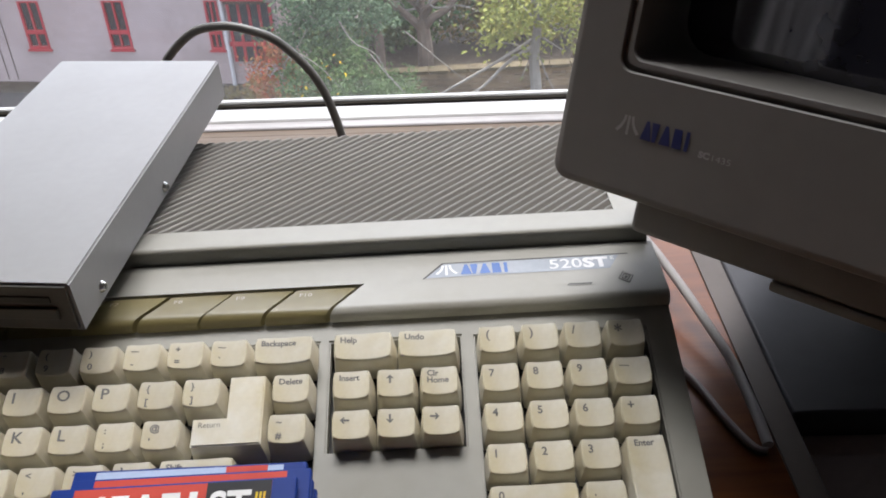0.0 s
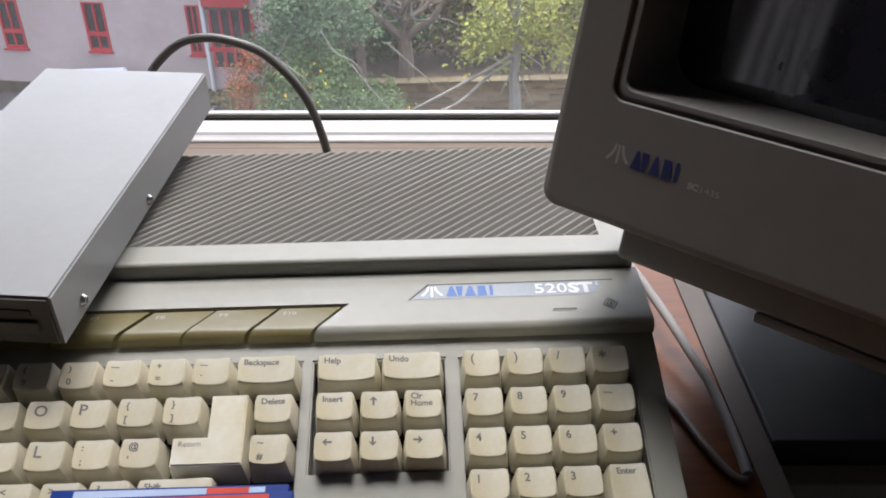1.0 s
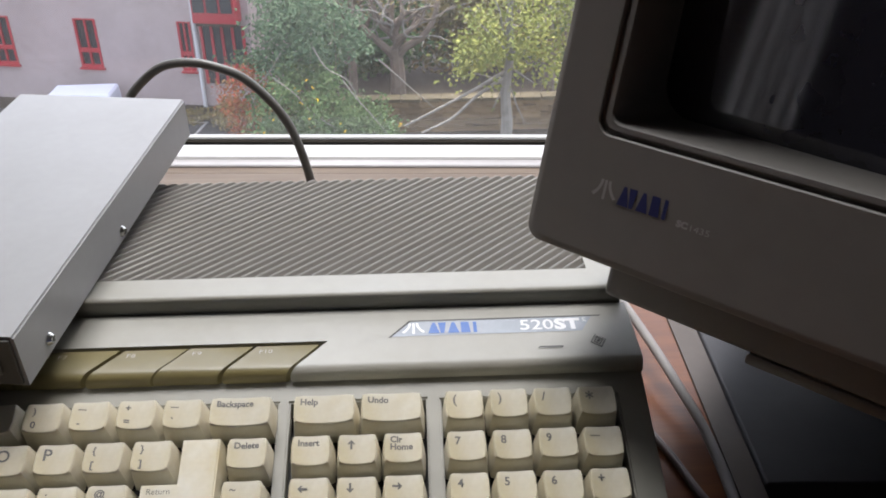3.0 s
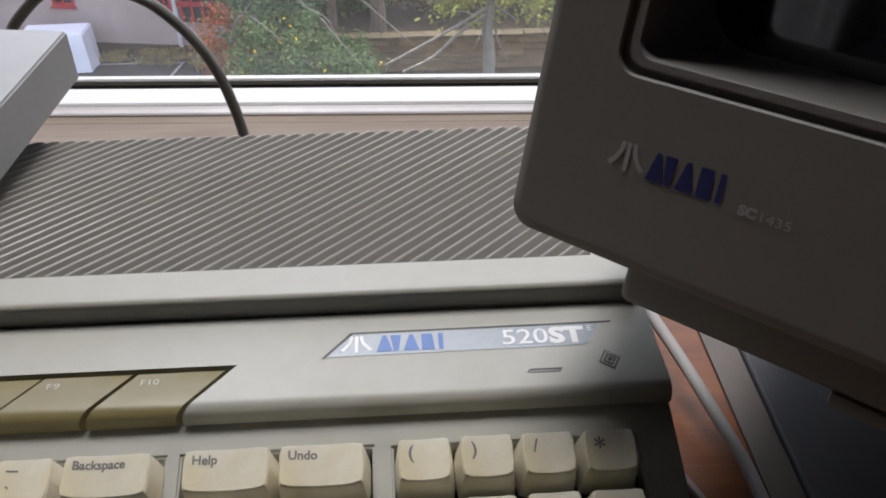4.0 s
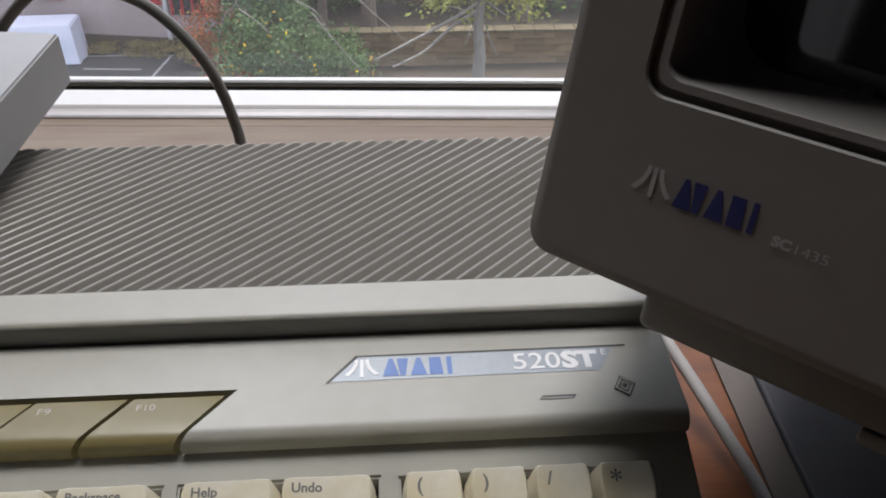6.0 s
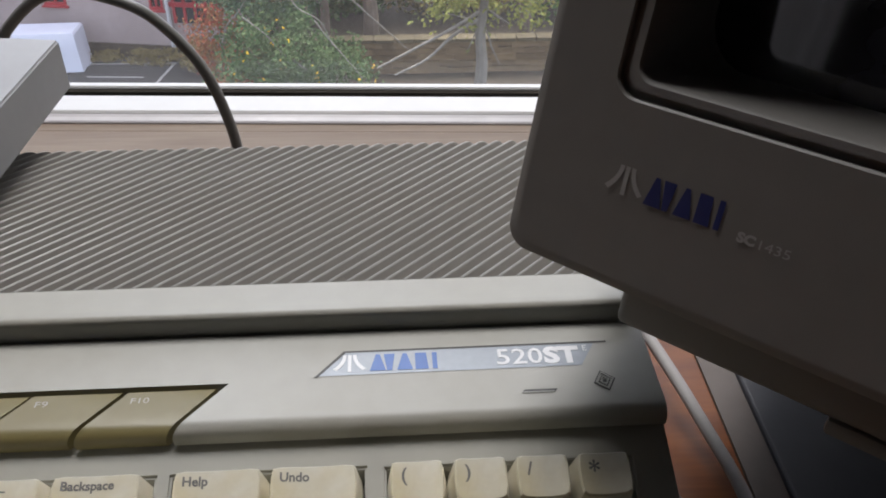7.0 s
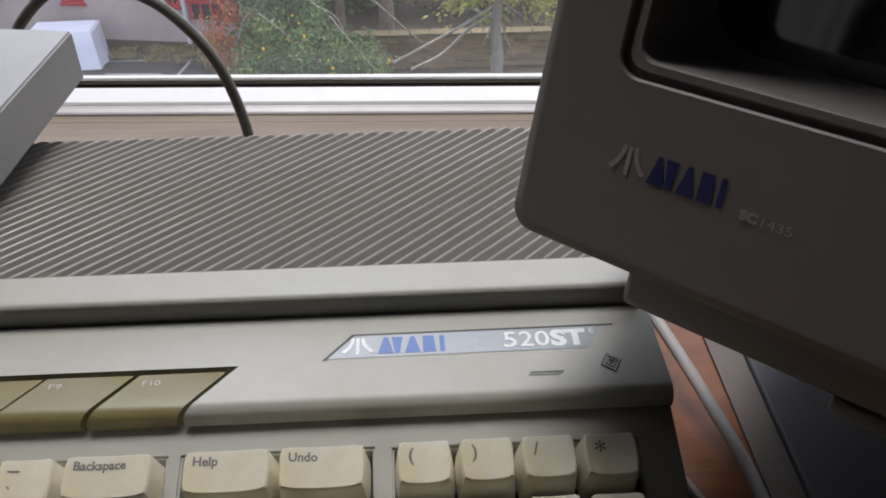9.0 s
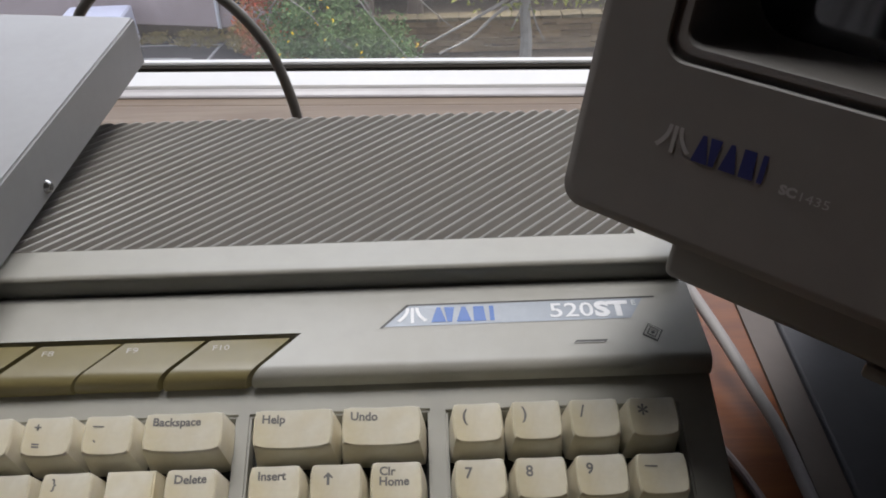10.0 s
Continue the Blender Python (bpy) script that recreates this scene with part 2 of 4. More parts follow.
def plate(outline, z0, z1, bm=None):
    """An (x, y) outline raised from z0 to z1."""
    bm = bm or bmesh.new()
    a = [bm.verts.new((x, y, z0)) for x, y in outline]
    b = [bm.verts.new((x, y, z1)) for x, y in outline]
    bm.faces.new(a[::-1])
    bm.faces.new(b)
    k = len(outline)
    for i in range(k):
        j = (i + 1) % k
        bm.faces.new((a[i], a[j], b[j], b[i]))
    return bm


def arc(cy, cz, r, a0, a1, n=6):
    return [(cy + r * math.cos(radians(a0 + (a1 - a0) * i / n)), cz + r * math.sin(radians(a0 + (a1 - a0) * i / n))) for i in range(n + 1)]


def smooth_path(points, n=8):
    """Catmull-Rom through the points."""
    p = [Vector(q) for q in points]
    p = [2 * p[0] - p[1]] + p + [2 * p[-1] - p[-2]]
    out = []
    for i in range(1, len(p) - 2):
        for k in range(n):
            t = k / n
            out.append(0.5 * (2 * p[i] + (p[i + 1] - p[i - 1]) * t + (2 * p[i - 1] - 5 * p[i] + 4 * p[i + 1] - p[i + 2]) * t * t
                              + (3 * p[i] - p[i - 1] - 3 * p[i + 1] + p[i + 2]) * t ** 3))
    return out + [p[-2]]


def tube(points, r0, r1=None, sides=8, bm=None):
    bm = bm or bmesh.new()
    r1 = r0 if r1 is None else r1
    rings = []
    for i, q in enumerate(points):
        d = (points[min(i + 1, len(points) - 1)] - points[max(i - 1, 0)]).normalized()
        u = d.orthogonal().normalized() if i == 0 else (u - d * u.dot(d)).normalized()
        w = d.cross(u)
        r = r0 + (r1 - r0) * i / (len(points) - 1)
        rings.append([bm.verts.new(q + (u * math.cos(2 * math.pi * k / sides) + w * math.sin(2 * math.pi * k / sides)) * r) for k in range(sides)])
    for a, b in zip(rings, rings[1:]):
        for k in range(sides):
            bm.faces.new((a[k], a[(k + 1) % sides], b[(k + 1) % sides], b[k]))
    bm.faces.new(rings[0][::-1])
    bm.faces.new(rings[-1])
    return bm


def text_bm(words, height, width=None, slant=0.0, bold=0.0):
    """Letters as flat geometry, from the origin to the right; height is that of a capital."""
    cu = bpy.data.curves.new("letters", "FONT")
    cu.body, cu.size, cu.offset, cu.shear = words, height / 0.73, bold, slant
    cu.resolution_u = 3
    ob = bpy.data.objects.new("letters", cu)
    me = bpy.data.meshes.new_from_object(ob)
    bm = bmesh.new()
    bm.from_mesh(me)
    bpy.data.objects.remove(ob)
    bpy.data.meshes.remove(me)
    bpy.data.curves.remove(cu)
    if bm.verts:
        x0, x1 = min(v.co.x for v in bm.verts), max(v.co.x for v in bm.verts)
        k = width / (x1 - x0) if width else 1.0
        for v in bm.verts:
            v.co.x = (v.co.x - x0) * k
    return bm


def flat_poly(bm, pts, z=0.0):
    bm.faces.new([bm.verts.new((x, y, z)) for x, y in pts])


def emblem(h):
    """The maker's sign as three plain strokes: a bar between two that sweep outwards."""
    bm = bmesh.new()
    w = h * 0.15
    flat_poly(bm, [(-w / 2, 0), (w / 2, 0), (w / 2, h), (-w / 2, h)])
    for s in (1, -1):
        inner, outer = [], []
        for i in range(7):
            t = i / 6
            x, y = h * (0.14 + 0.42 * t ** 2.2), h * (1 - t * 0.92)
            inner.append((s * x, y))
            outer.append((s * (x + w), y + h * 0.10 * t))
        for i in range(6):
            flat_poly(bm, [inner[i], outer[i], outer[i + 1], inner[i + 1]] if s < 0 else [inner[i], inner[i + 1], outer[i + 1], outer[i]])
    return bm


def wordmark(w, h):
    """The maker's name as five plain shapes: wedge, bar, wedge, block, bar."""
    bm = bmesh.new()
    s = w / 5.2
    for x in (0.0, 2.05):
        flat_poly(bm, [(x * s, 0), ((x + 1.22) * s, 0), ((x + 0.76) * s, h), ((x + 0.46) * s, h)])
    flat_poly(bm, [(1.30 * s, 0), (1.68 * s, 0), (1.90 * s, h), (1.06 * s, h)])
    flat_poly(bm, [(3.45 * s, 0), (4.45 * s, 0), (4.30 * s, h), (3.45 * s, h)])
    flat_poly(bm, [(4.75 * s, 0), (5.12 * s, 0), (5.12 * s, h), (4.75 * s, h)])
    return bm


def moved(bm, m):
    bm.transform(m)
    return bm

# ---- the room ----
TURNED = Matrix.Translation((0, 0.40, 0)) @ Matrix.Rotation(radians(-3.3), 4, "Z") @ Matrix.Translation((0, -0.40, 0))


def room():
    bm = box(-1.4, 2.2, -3.2, 0.62, -0.80, -0.74)
    tagged(part("floor", bm, carpet), "dark grey carpeted floor of the room", "floor", kind="structure")
    # unseen enclosure: dark ceiling and walls hold bounce down, pale east wall returns some
    tagged(part("ceiling", box(-1.5, 2.4, -3.4, 0.80, 3.20, 3.30), ceiling_low_bounce), "unseen ceiling, dark to limit bounced light", "ceiling", kind="structure")
    w = box(-1.45, 2.3, 0.435, 0.49, -0.80, -0.11)
    box(-1.45, -1.15, 0.435, 0.49, -0.11, 3.20, bm=w)
    box(1.15, 2.3, 0.435, 0.49, -0.11, 3.20, bm=w)
    box(-1.15, 1.15, 0.435, 0.49, 3.10, 3.20, bm=w)
    tagged(part("wall_north", moved(w, TURNED), wall_low_bounce), "wall with the wide window opening, dark to limit bounced light", "wall", kind="structure")
    tagged(part("wall_south", box(-1.4, 2.3, -3.3, -3.2, -0.80, 3.20), wall_low_bounce), "unseen rear wall of the room, dark to limit bounced light", "wall", kind="structure")
    tagged(part("wall_west", box(-1.42, -1.32, -3.2, 0.80, -0.80, 3.20), wall_low_bounce), "side wall of the room, dark to limit bounced light", "wall", kind="structure")
    tagged(part("wall_east", box(1.42, 1.52, -3.2, 0.80, -0.80, 3.20), side_bounce), "unseen side wall of the room, pale to bounce light back", "wall", kind="structure")
    # window: low rail, gasket, bead and pane
    win = thing("window_1", "white plastic window with a smeared clear pane", "window", TURNED, kind="structure")
    part("bottom_rail", prism([(0.3645, -0.10), (0.3645, 0.0045), (0.3660, 0.0060), (0.3865, 0.0075), (0.3875, 0.0065), (0.3875, -0.10)], -1.15, 1.15), pvc, win)
    part("glazing_gasket", prism([(0.3877, -0.09), (0.3877, -0.0030), (0.3985, -0.0050), (0.3995, 0.0046), (0.4031, 0.0054), (0.4031, -0.09)], -1.15, 1.15), gasket, win, "black rubber gasket")
    part("glazing_bead", prism([(0.4032, -0.09), (0.4032, 0.0062), (0.4040, 0.0075), (0.4092, 0.0075), (0.4092, -0.09)], -1.15, 1.15), pvc, win)
    for x0 in (-1.15, 1.09):
        part("side_rail", box(x0, x0 + 0.06, 0.365, 0.430, 0.008, 3.10, 0.004), pvc, win)
    part("top_rail", box(-1.09, 1.09, 0.365, 0.430, 3.04, 3.10, 0.004), pvc, win)
    pane = part("pane", box(-1.09, 1.09, 0.4100, 0.4130, -0.02, 3.04), pane_glass, win, "clear glass with faint smears")
    pane.visible_shadow = False
    part("outer_sill", prism([(0.4145, -0.10), (0.4145, -0.06), (0.66, -0.13), (0.66, -0.15)], -1.15, 1.15), pvc, win)
    # timber sill and the grey cover strip
    tagged(part("trim", moved(prism([(0.3572, -0.03), (0.3572, 0.0008), (0.3584, 0.0019), (0.3620, 0.0030), (0.3643, 0.0042), (0.3643, -0.03)], -1.15, 1.15), TURNED), strip_grey), "grey plastic cover strip along the window frame", "trim", kind="structure")
    tagged(part("window_sill", moved(prism([(0.2250, -0.03), (0.2250, -0.001), (0.2258, 0.0), (0.3452, 0.0), (0.3459, -0.0003), (0.3463, -0.0003), (0.3470, 0.0), (0.3570, 0.0), (0.3570, -0.03)], -1.15, 1.15), TURNED), sill_wood), "pale brown timber window sill with a joint", "sill", kind="structure")


def desk():
    d = thing("desk", "brown wood laminate desk under the window", "desk")
    part("desktop", prism([(-0.42, -0.028), (-0.42, 0.0), (0.2050, 0.0), (0.2050, -0.028)], -1.1, 0.1363, shear1=0.03, about=0.05), desk_wood, d)
    part("edge_trim", prism([(-0.42, -0.03), (-0.42, 0.001), (0.2050, 0.001), (0.2050, -0.03)], 0.1367, 0.1500, 0.03, 0.042, 0.05), trim_grey, d, "grey plastic edge strip")
    for x, y in ((-1.05, -0.38), (-1.05, 0.16), (0.09, -0.38), (0.09, 0.16)):
        part("leg", box(x - 0.02, x + 0.02, y - 0.02, y + 0.02, -0.74, -0.028, 0.002), trim_grey, d)


def low_case():
    c = thing("equipment_case", "dark grey flat metal equipment case under the monitor", "case",
              Matrix.Translation((0.1508, 0.05, 0)) @ Matrix.Rotation(radians(-2.4), 4, "Z") @ Matrix.Translation((-0.1508, -0.05, 0)))
    part("top_cover", box(0.1508, 0.62, -0.005, 0.1950, -0.10, 0.0025, 0.0016, 3), dark_case, c)
    part("front_panel", box(0.153, 0.618, -0.019, -0.0055, -0.10, -0.012, 0.001), lifted_panel, c, "dark front panel, its colour lightened against deep shade")
    part("plinth", box(0.16, 0.61, 0.0, 0.20, -0.74, -0.1002), dark_case, c)


# ---- the computer ----
U = 0.01905
MU = 0.0194
ROW_SET = (0.0012, 0.0018, 0.0025, 0.0027, 0.0027)
ROW_BACK = (0.0, 0.0004, 0.0012, 0.0022, 0.0034)
SLOPE = radians(23.2)
RIGHT, LEFT = 0.0895, -0.3815
DECK = math.tan(radians(21.8))


def deck_z(y):
    return 0.0535 + (y - 0.0145) * DECK


def ridge_z(y):
    return 0.0622 + (y - 0.022) * 0.078


NOSE = arc(0.0199, 0.0574, 0.0046, 95, 186, 7)


def dish(x, y, w, d, cap):
    """Height of a cap's hollow top at (x, y) from its rear left corner."""
    u = 2 * x / w - 1
    return -cap * (1 - u * u) * (0.45 + 0.55 * min(1.0, max(0.0, -y / d)))


def keycap(w, d, h, cap=0.0021, cells=None):
    """A cap with hollowed top and flared skirt; the origin is its top's rear left corner, y runs backwards."""
    bm = bmesh.new()
    nx, ny = max(8, int(w / 0.003)), 4
    e, f, g = 0.0020, 0.0026, 0.0010
    top = [[bm.verts.new((w * i / nx, -d * j / ny, dish(w * i / nx, -d * j / ny, w, d, cap))) for i in range(nx + 1)] for j in range(ny + 1)]
    for j, i, sx, sy in ((0, 0, 1, -1), (0, nx, -1, -1), (ny, 0, 1, 1), (ny, nx, -1, 1)):
        top[j][i].co.x += 0.0005 * sx
        top[j][i].co.y += 0.0005 * sy
    for j in range(ny):
        for i in range(nx):
            bm.faces.new((top[j][i], top[j + 1][i], top[j + 1][i + 1], top[j][i + 1]))
    rim = [top[0][i] for i in range(nx + 1)] + [top[j][nx] for j in range(1, ny + 1)] + [top[ny][i] for i in range(nx - 1, -1, -1)] + [top[j][0] for j in range(ny - 1, 0, -1)]
    last = rim
    for drop, side, front, back in ((0.0006, 0.0005, 0.0005, 0.0003), (h, e, f, g)):
        ring = []
        for v in rim:
            x, y, z = v.co
            ring.append(bm.verts.new((x + side * (2 * x / w - 1), y - front * (-y / d) + back * (1 + y / d), (z if drop < 0.002 else 0.0) - drop)))
        for k in range(len(ring)):
            m = (k + 1) % len(ring)
            bm.faces.new((last[k], last[m], ring[m], ring[k]))
        last = ring
    return bm


def draped(bm, w, d, cap):
    for v in bm.verts:
        v.co.z = dish(v.co.x, v.co.y, w, d, cap) + 0.00008
    return bm


def arrow(kind, s):
    bm = bmesh.new()
    t = s * 0.11
    flat_poly(bm, [(-s / 2, -t), (s / 2 - 0.2 * s, -t), (s / 2 - 0.2 * s, t), (-s / 2, t)])
    for q in (1, -1):
        p = [(s / 2, 0), (s * 0.12, q * s * 0.38), (s * 0.0, q * s * 0.30), (s * 0.24, 0)]
        flat_poly(bm, p if q > 0 else p[::-1])
    bm.transform(Matrix.Rotation({"right": 0, "up": math.pi / 2, "left": math.pi, "down": -math.pi / 2}[kind], 4, "Z"))
    return bm


CAPS = {}
TOP_D, GAP = 0.0122, 0.0040


def key(computer, u_x, row, units=1.0, legend=(), rows=1.0, size=0.0026):
    """One key; u_x is the slot's left side in metres, row counts from the back."""
    w, d, h = units * U - GAP, TOP_D + (rows - 1) * U, 0.0160
    if (units, rows) not in CAPS:
        CAPS[(units, rows)] = keycap(w, d, h)
        me = bpy.data.meshes.new("key")
        bmesh.ops.recalc_face_normals(CAPS[(units, rows)], faces=CAPS[(units, rows)].faces[:])
        CAPS[(units, rows)].to_mesh(me)
        me.materials.append(key_cream)
        for p in me.polygons:
            p.use_smooth = True
        me.set_sharp_from_angle(angle=radians(22))
        CAPS[(units, rows)] = me
    k = new("key", CAPS[(units, rows)])
    k.parent = computer
    j = random.Random(int(u_x * 1e5) + row * 77)
    k.matrix_basis = pose(u_x + GAP / 2 + j.uniform(-1, 1) * 0.0001, ROW_BACK[row] - row * U * math.cos(SLOPE), 0.060 - row * U * math.sin(SLOPE) + j.uniform(-1, 1) * 0.00015,
                          22 + j.uniform(-0.5, 0.5), j.uniform(-0.4, 0.4), j.uniform(-0.3, 0.3))
    if legend:
        label_key(k, legend, w, d, size)
    return k


def label_key(k, legend, w, d, size):
    bm = bmesh.new()
    for item in legend:
        what, x, y = item[0], item[1], item[2]
        hgt = item[3] if len(item) > 3 else size
        if what in ("left", "right", "up", "down"):
            b = arrow(what, hgt)
        elif what == "bar":
            b = bmesh.new()
            flat_poly(b, [(0, 0), (hgt, 0), (hgt, 0.00045), (0, 0.00045)])
        else:
            b = text_bm(what, hgt * 1.14, bold=0.00011)
        moved(b, Matrix.Translation((x, y, 0)))
        merge(bm, b)
    draped(bm, w, d, 0.0021)
    part("legend", bm, ink, k, "dark grey printed legend")


def two(a, b):
    out = []
    for s, y in ((a, -0.0045), (b, -0.0105)):
        out.append(("bar", 0.0022, y + 0.001, 0.0034) if s == "bar" else (s, 0.0026, y, 0.0026))
    return out


def computer():
    c = thing("home_computer", "grey plastic home computer with cream keys, standing on the desk", "computer")
    # lower tray and sloping keyboard deck with three wells
    front = -0.104
    part("tray", prism([(front, 0.0), (front, deck_z(front) - 0.002), (0.0145, deck_z(0.0145) - 0.013), (0.20, 0.043), (0.20, 0.0)], LEFT + 0.002, RIGHT - 0.002), well_dark, c, "dark inner tray")
    main_l, main_r = -0.0715 - 15.5 * MU - 0.003, -0.0737
    wells = [(main_l, main_r, -0.0815, 0.0068), (-0.0683, -0.0087, -0.0432, 0.0068), (-0.0019, 0.0762, -0.0815, 0.0064)]
    xs = sorted({LEFT, RIGHT, *[v for w in wells for v in w[:2]]})
    ys = sorted({front, 0.0215, *[v for w in wells for v in w[2:]]})
    bm = bmesh.new()
    for i in range(len(xs) - 1):
        for j in range(len(ys) - 1):
            xm, ym = (xs[i] + xs[i + 1]) / 2, (ys[j] + ys[j + 1]) / 2
            if any(a < xm < b and p < ym < q for a, b, p, q in wells):
                continue
            flat = [(xs[i], ys[j]), (xs[i + 1], ys[j]), (xs[i + 1], ys[j + 1]), (xs[i], ys[j + 1])]
            bm.faces.new([bm.verts.new((x, y, deck_z(y))) for x, y in flat])
    bmesh.ops.remove_doubles(bm, verts=bm.verts[:], dist=1e-6)
    r = bmesh.ops.extrude_face_region(bm, geom=bm.faces[:])
    for v in r["geom"]:
        if isinstance(v, bmesh.types.BMVert):
            v.co.z -= 0.0085
    bmesh.ops.recalc_face_normals(bm, faces=bm.faces[:])
    sharp = [e for e in bm.edges if len(e.link_faces) == 2 and e.calc_face_angle() > 0.6 and all(abs(v.co.z - deck_z(v.co.y)) < 1e-5 for v in e.verts)]
    bmesh.ops.bevel(bm, geom=sharp, offset=0.0008, segments=2, affect="EDGES")
    part("keyboard_deck", bm, case_grey, c)
    for x0, x1 in ((LEFT, LEFT + 0.0025), (RIGHT - 0.0025, RIGHT)):
        part("side_wall", prism([(front, 0.003), (front, deck_z(front) - 0.008), (0.0215, deck_z(0.0215) - 0.0086), (0.0215, 0.003)], x0, x1), case_grey, c)
    part("front_wall", box(LEFT + 0.003, RIGHT - 0.003, front - 0.002, front, 0.001, max(0.004, deck_z(front)), 0.0004), case_grey, c)

    # function-key ridge: a strip behind the keys and a nosed block on either side of them
    cut, shear = 0.0344, 0.82
    f_r = -0.0535
    f_l = f_r - 10 * 0.0300
    body = [(y, z) for y, z in NOSE]
    bm = prism([(cut, 0.035), (cut, ridge_z(cut)), (0.0568, ridge_z(0.0568)), (0.0574, ridge_z(0.0568) - 0.0006), (0.0575, 0.060), (0.0575, 0.035)], LEFT, 0.0)
    nose = [(cut, 0.035), (cut, ridge_z(cut))] + body + [(0.0157, 0.0549), (0.0185, 0.0547), (0.0185, 0.040)]
    prism(nose, f_r + 0.0006, 0.0, shear0=shear, about=cut, bm=bm)
    prism(nose, LEFT, f_l - 0.001, shear1=shear, about=cut, bm=bm)
    end_prof = [(0.0575, 0.035), (0.0575, 0.060), (0.0574, ridge_z(0.0568) - 0.0006), (0.0568, ridge_z(0.0568)), (cut, ridge_z(cut)), (0.0250, ridge_z(0.0250))] + body + [(0.0157, 0.0549), (0.0185, 0.0547), (0.0185, 0.040)]
    whole_end = prism(end_prof, RIGHT - 0.003, RIGHT)
    ends = [e for e in whole_end.edges if len(e.link_faces) == 2 and e.calc_face_angle(0) > 1.2 and all(abs(v.co.x - RIGHT) < 1e-4 for v in e.verts) and max(v.co.z for v in e.verts) > 0.05]
    bmesh.ops.bevel(whole_end, geom=ends, offset=0.0016, segments=3, affect="EDGES")
    merge(bm, whole_end)
    prism(end_prof, 0.0, RIGHT - 0.003, bm=bm)
    part("ridge", bm, case_grey, c, smooth=True)
    part("ridge_bed", prism([(0.0190, 0.036), (0.0190, 0.052), (cut - 0.0002, 0.052), (cut - 0.0002, 0.036)], f_l, f_r + 0.0005, shear1=shear, about=cut), well_dark, c, "dark slot under the function keys")
    keyprof = [(cut - 0.0017, 0.045), (cut - 0.0017, ridge_z(cut) - 0.0007), (cut - 0.0021, ridge_z(cut) - 0.0005)] + [(y + 0.0001, z - 0.0004) for y, z in body] + [(0.0158, 0.0549), (0.0185, 0.0546), (0.0185, 0.046)]
    master = None
    for i in range(10):
        x1 = f_r - 0.0008 - i * 0.0300
        if master is None:
            master = part("function_key", prism(keyprof, -0.0290, -0.0008, shear, shear, cut), key_tan, c, "tan slanted function key", smooth=True)
            fk = master
        else:
            fk = new("function_key", master.data)
            fk.parent = c
            fk["label"] = "tan slanted function key"
        fk.matrix_basis = pose(x1 + (0.0, -0.0004, 0.0003, -0.0002)[i % 4], 0, -0.00012 * (i % 3), 0, 0, (0.15, -0.25, 0.2)[i % 3])
        b = text_bm("F%d" % (10 - i), 0.0025, 0.0058 if i == 0 else 0.0040)
        moved(b, Matrix.Translation((-0.0291, 0.0276, 0)))
        for v in b.verts:
            v.co.z = ridge_z(v.co.y) - 0.00020
        part("legend", b, pale_ink, fk, "pale printed legend")

    # upper block and its ribs
    v0, v1, vx0, vx1, vz = 0.0752, 0.1865, LEFT + 0.018, 0.0736, 0.0735
    front_prof = [(0.0578, 0.040), (0.0578, 0.0708)] + arc(0.0602, 0.0711, 0.0024, 180, 90, 6)[1:] + [(0.0626, vz), (v0, vz), (v0, 0.004), (0.070, 0.004)]
    bed_prof = [(v0 + 0.0001, 0.004), (v0 + 0.0001, vz - 0.0046), (v1, vz - 0.0046), (v1 + 0.002, vz - 0.006), (v1 + 0.004, 0.004)]
    bm = prism(front_prof, LEFT + 0.002, RIGHT - 0.002)
    prism(bed_prof, vx0 - 0.0002, vx1 + 0.0002, bm=bm)
    solid = [(v0, 0.004), (v0, vz), (v1 - 0.002, vz), (v1 + 0.002, vz - 0.004), (v1 + 0.004, 0.004)]
    prism(solid, LEFT + 0.002, vx0, bm=bm)
    prism(solid, vx1, RIGHT - 0.002, bm=bm)
    part("upper_case", bm, case_grey, c, smooth=True)
    pitch, cot = 0.00695, RIB_COT
    outline = [(0.0, 0.0), (0.0, 0.0030), (0.0003, 0.0038), (0.0009, 0.0043), (0.0015, 0.0044), (0.0022, 0.0042), (0.0026, 0.0038), (0.0060, 0.0002), (0.0067, 0.00015), (0.0068, 0.0)]

    def rib_mesh(x):
        b = bmesh.new()
        full = v1 - v0
        rings = [[b.verts.new((px + t * cot, t, pz * k)) for px, pz in outline] for t, k in ((0, 1), (full - 0.0030, 1), (full - 0.0016, 0.94), (full - 0.0006, 0.78), (full, 0.4))]
        b.faces.new(rings[0])
        b.faces.new(rings[-1][::-1])
        for a, e in zip(rings, rings[1:]):
            for q in range(len(outline)):
                s = (q + 1) % len(outline)
                b.faces.new((a[s], a[q], e[q], e[s]))
        for lim, sign in ((vx0 - x, -1), (vx1 - x, 1)):
            bmesh.ops.bisect_plane(b, geom=b.verts[:] + b.edges[:] + b.faces[:], plane_co=(lim, 0, 0), plane_no=(sign, 0, 0), clear_outer=True)
        return b
    whole = None
    x = vx0 - (v1 - v0) * cot
    n = 0
    while x < vx1:
        inside = x > vx0 and x + (v1 - v0) * cot + 0.0065 < vx1
        if inside and whole is not None:
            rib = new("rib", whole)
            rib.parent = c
        else:
            rib = part("rib", rib_mesh(x), rib_shaded, c, smooth=True)
            if inside:
                whole = rib.data
        rib.location = (x, v0, vz - 0.0042)
        x += pitch
        n += 1

    # badge, lamp slot and power mark on the ridge
    def on_ridge(bm, lift):
        for v in bm.verts:
            v.co.z = ridge_z(v.co.y) + lift
        return bm
    b = bmesh.new()
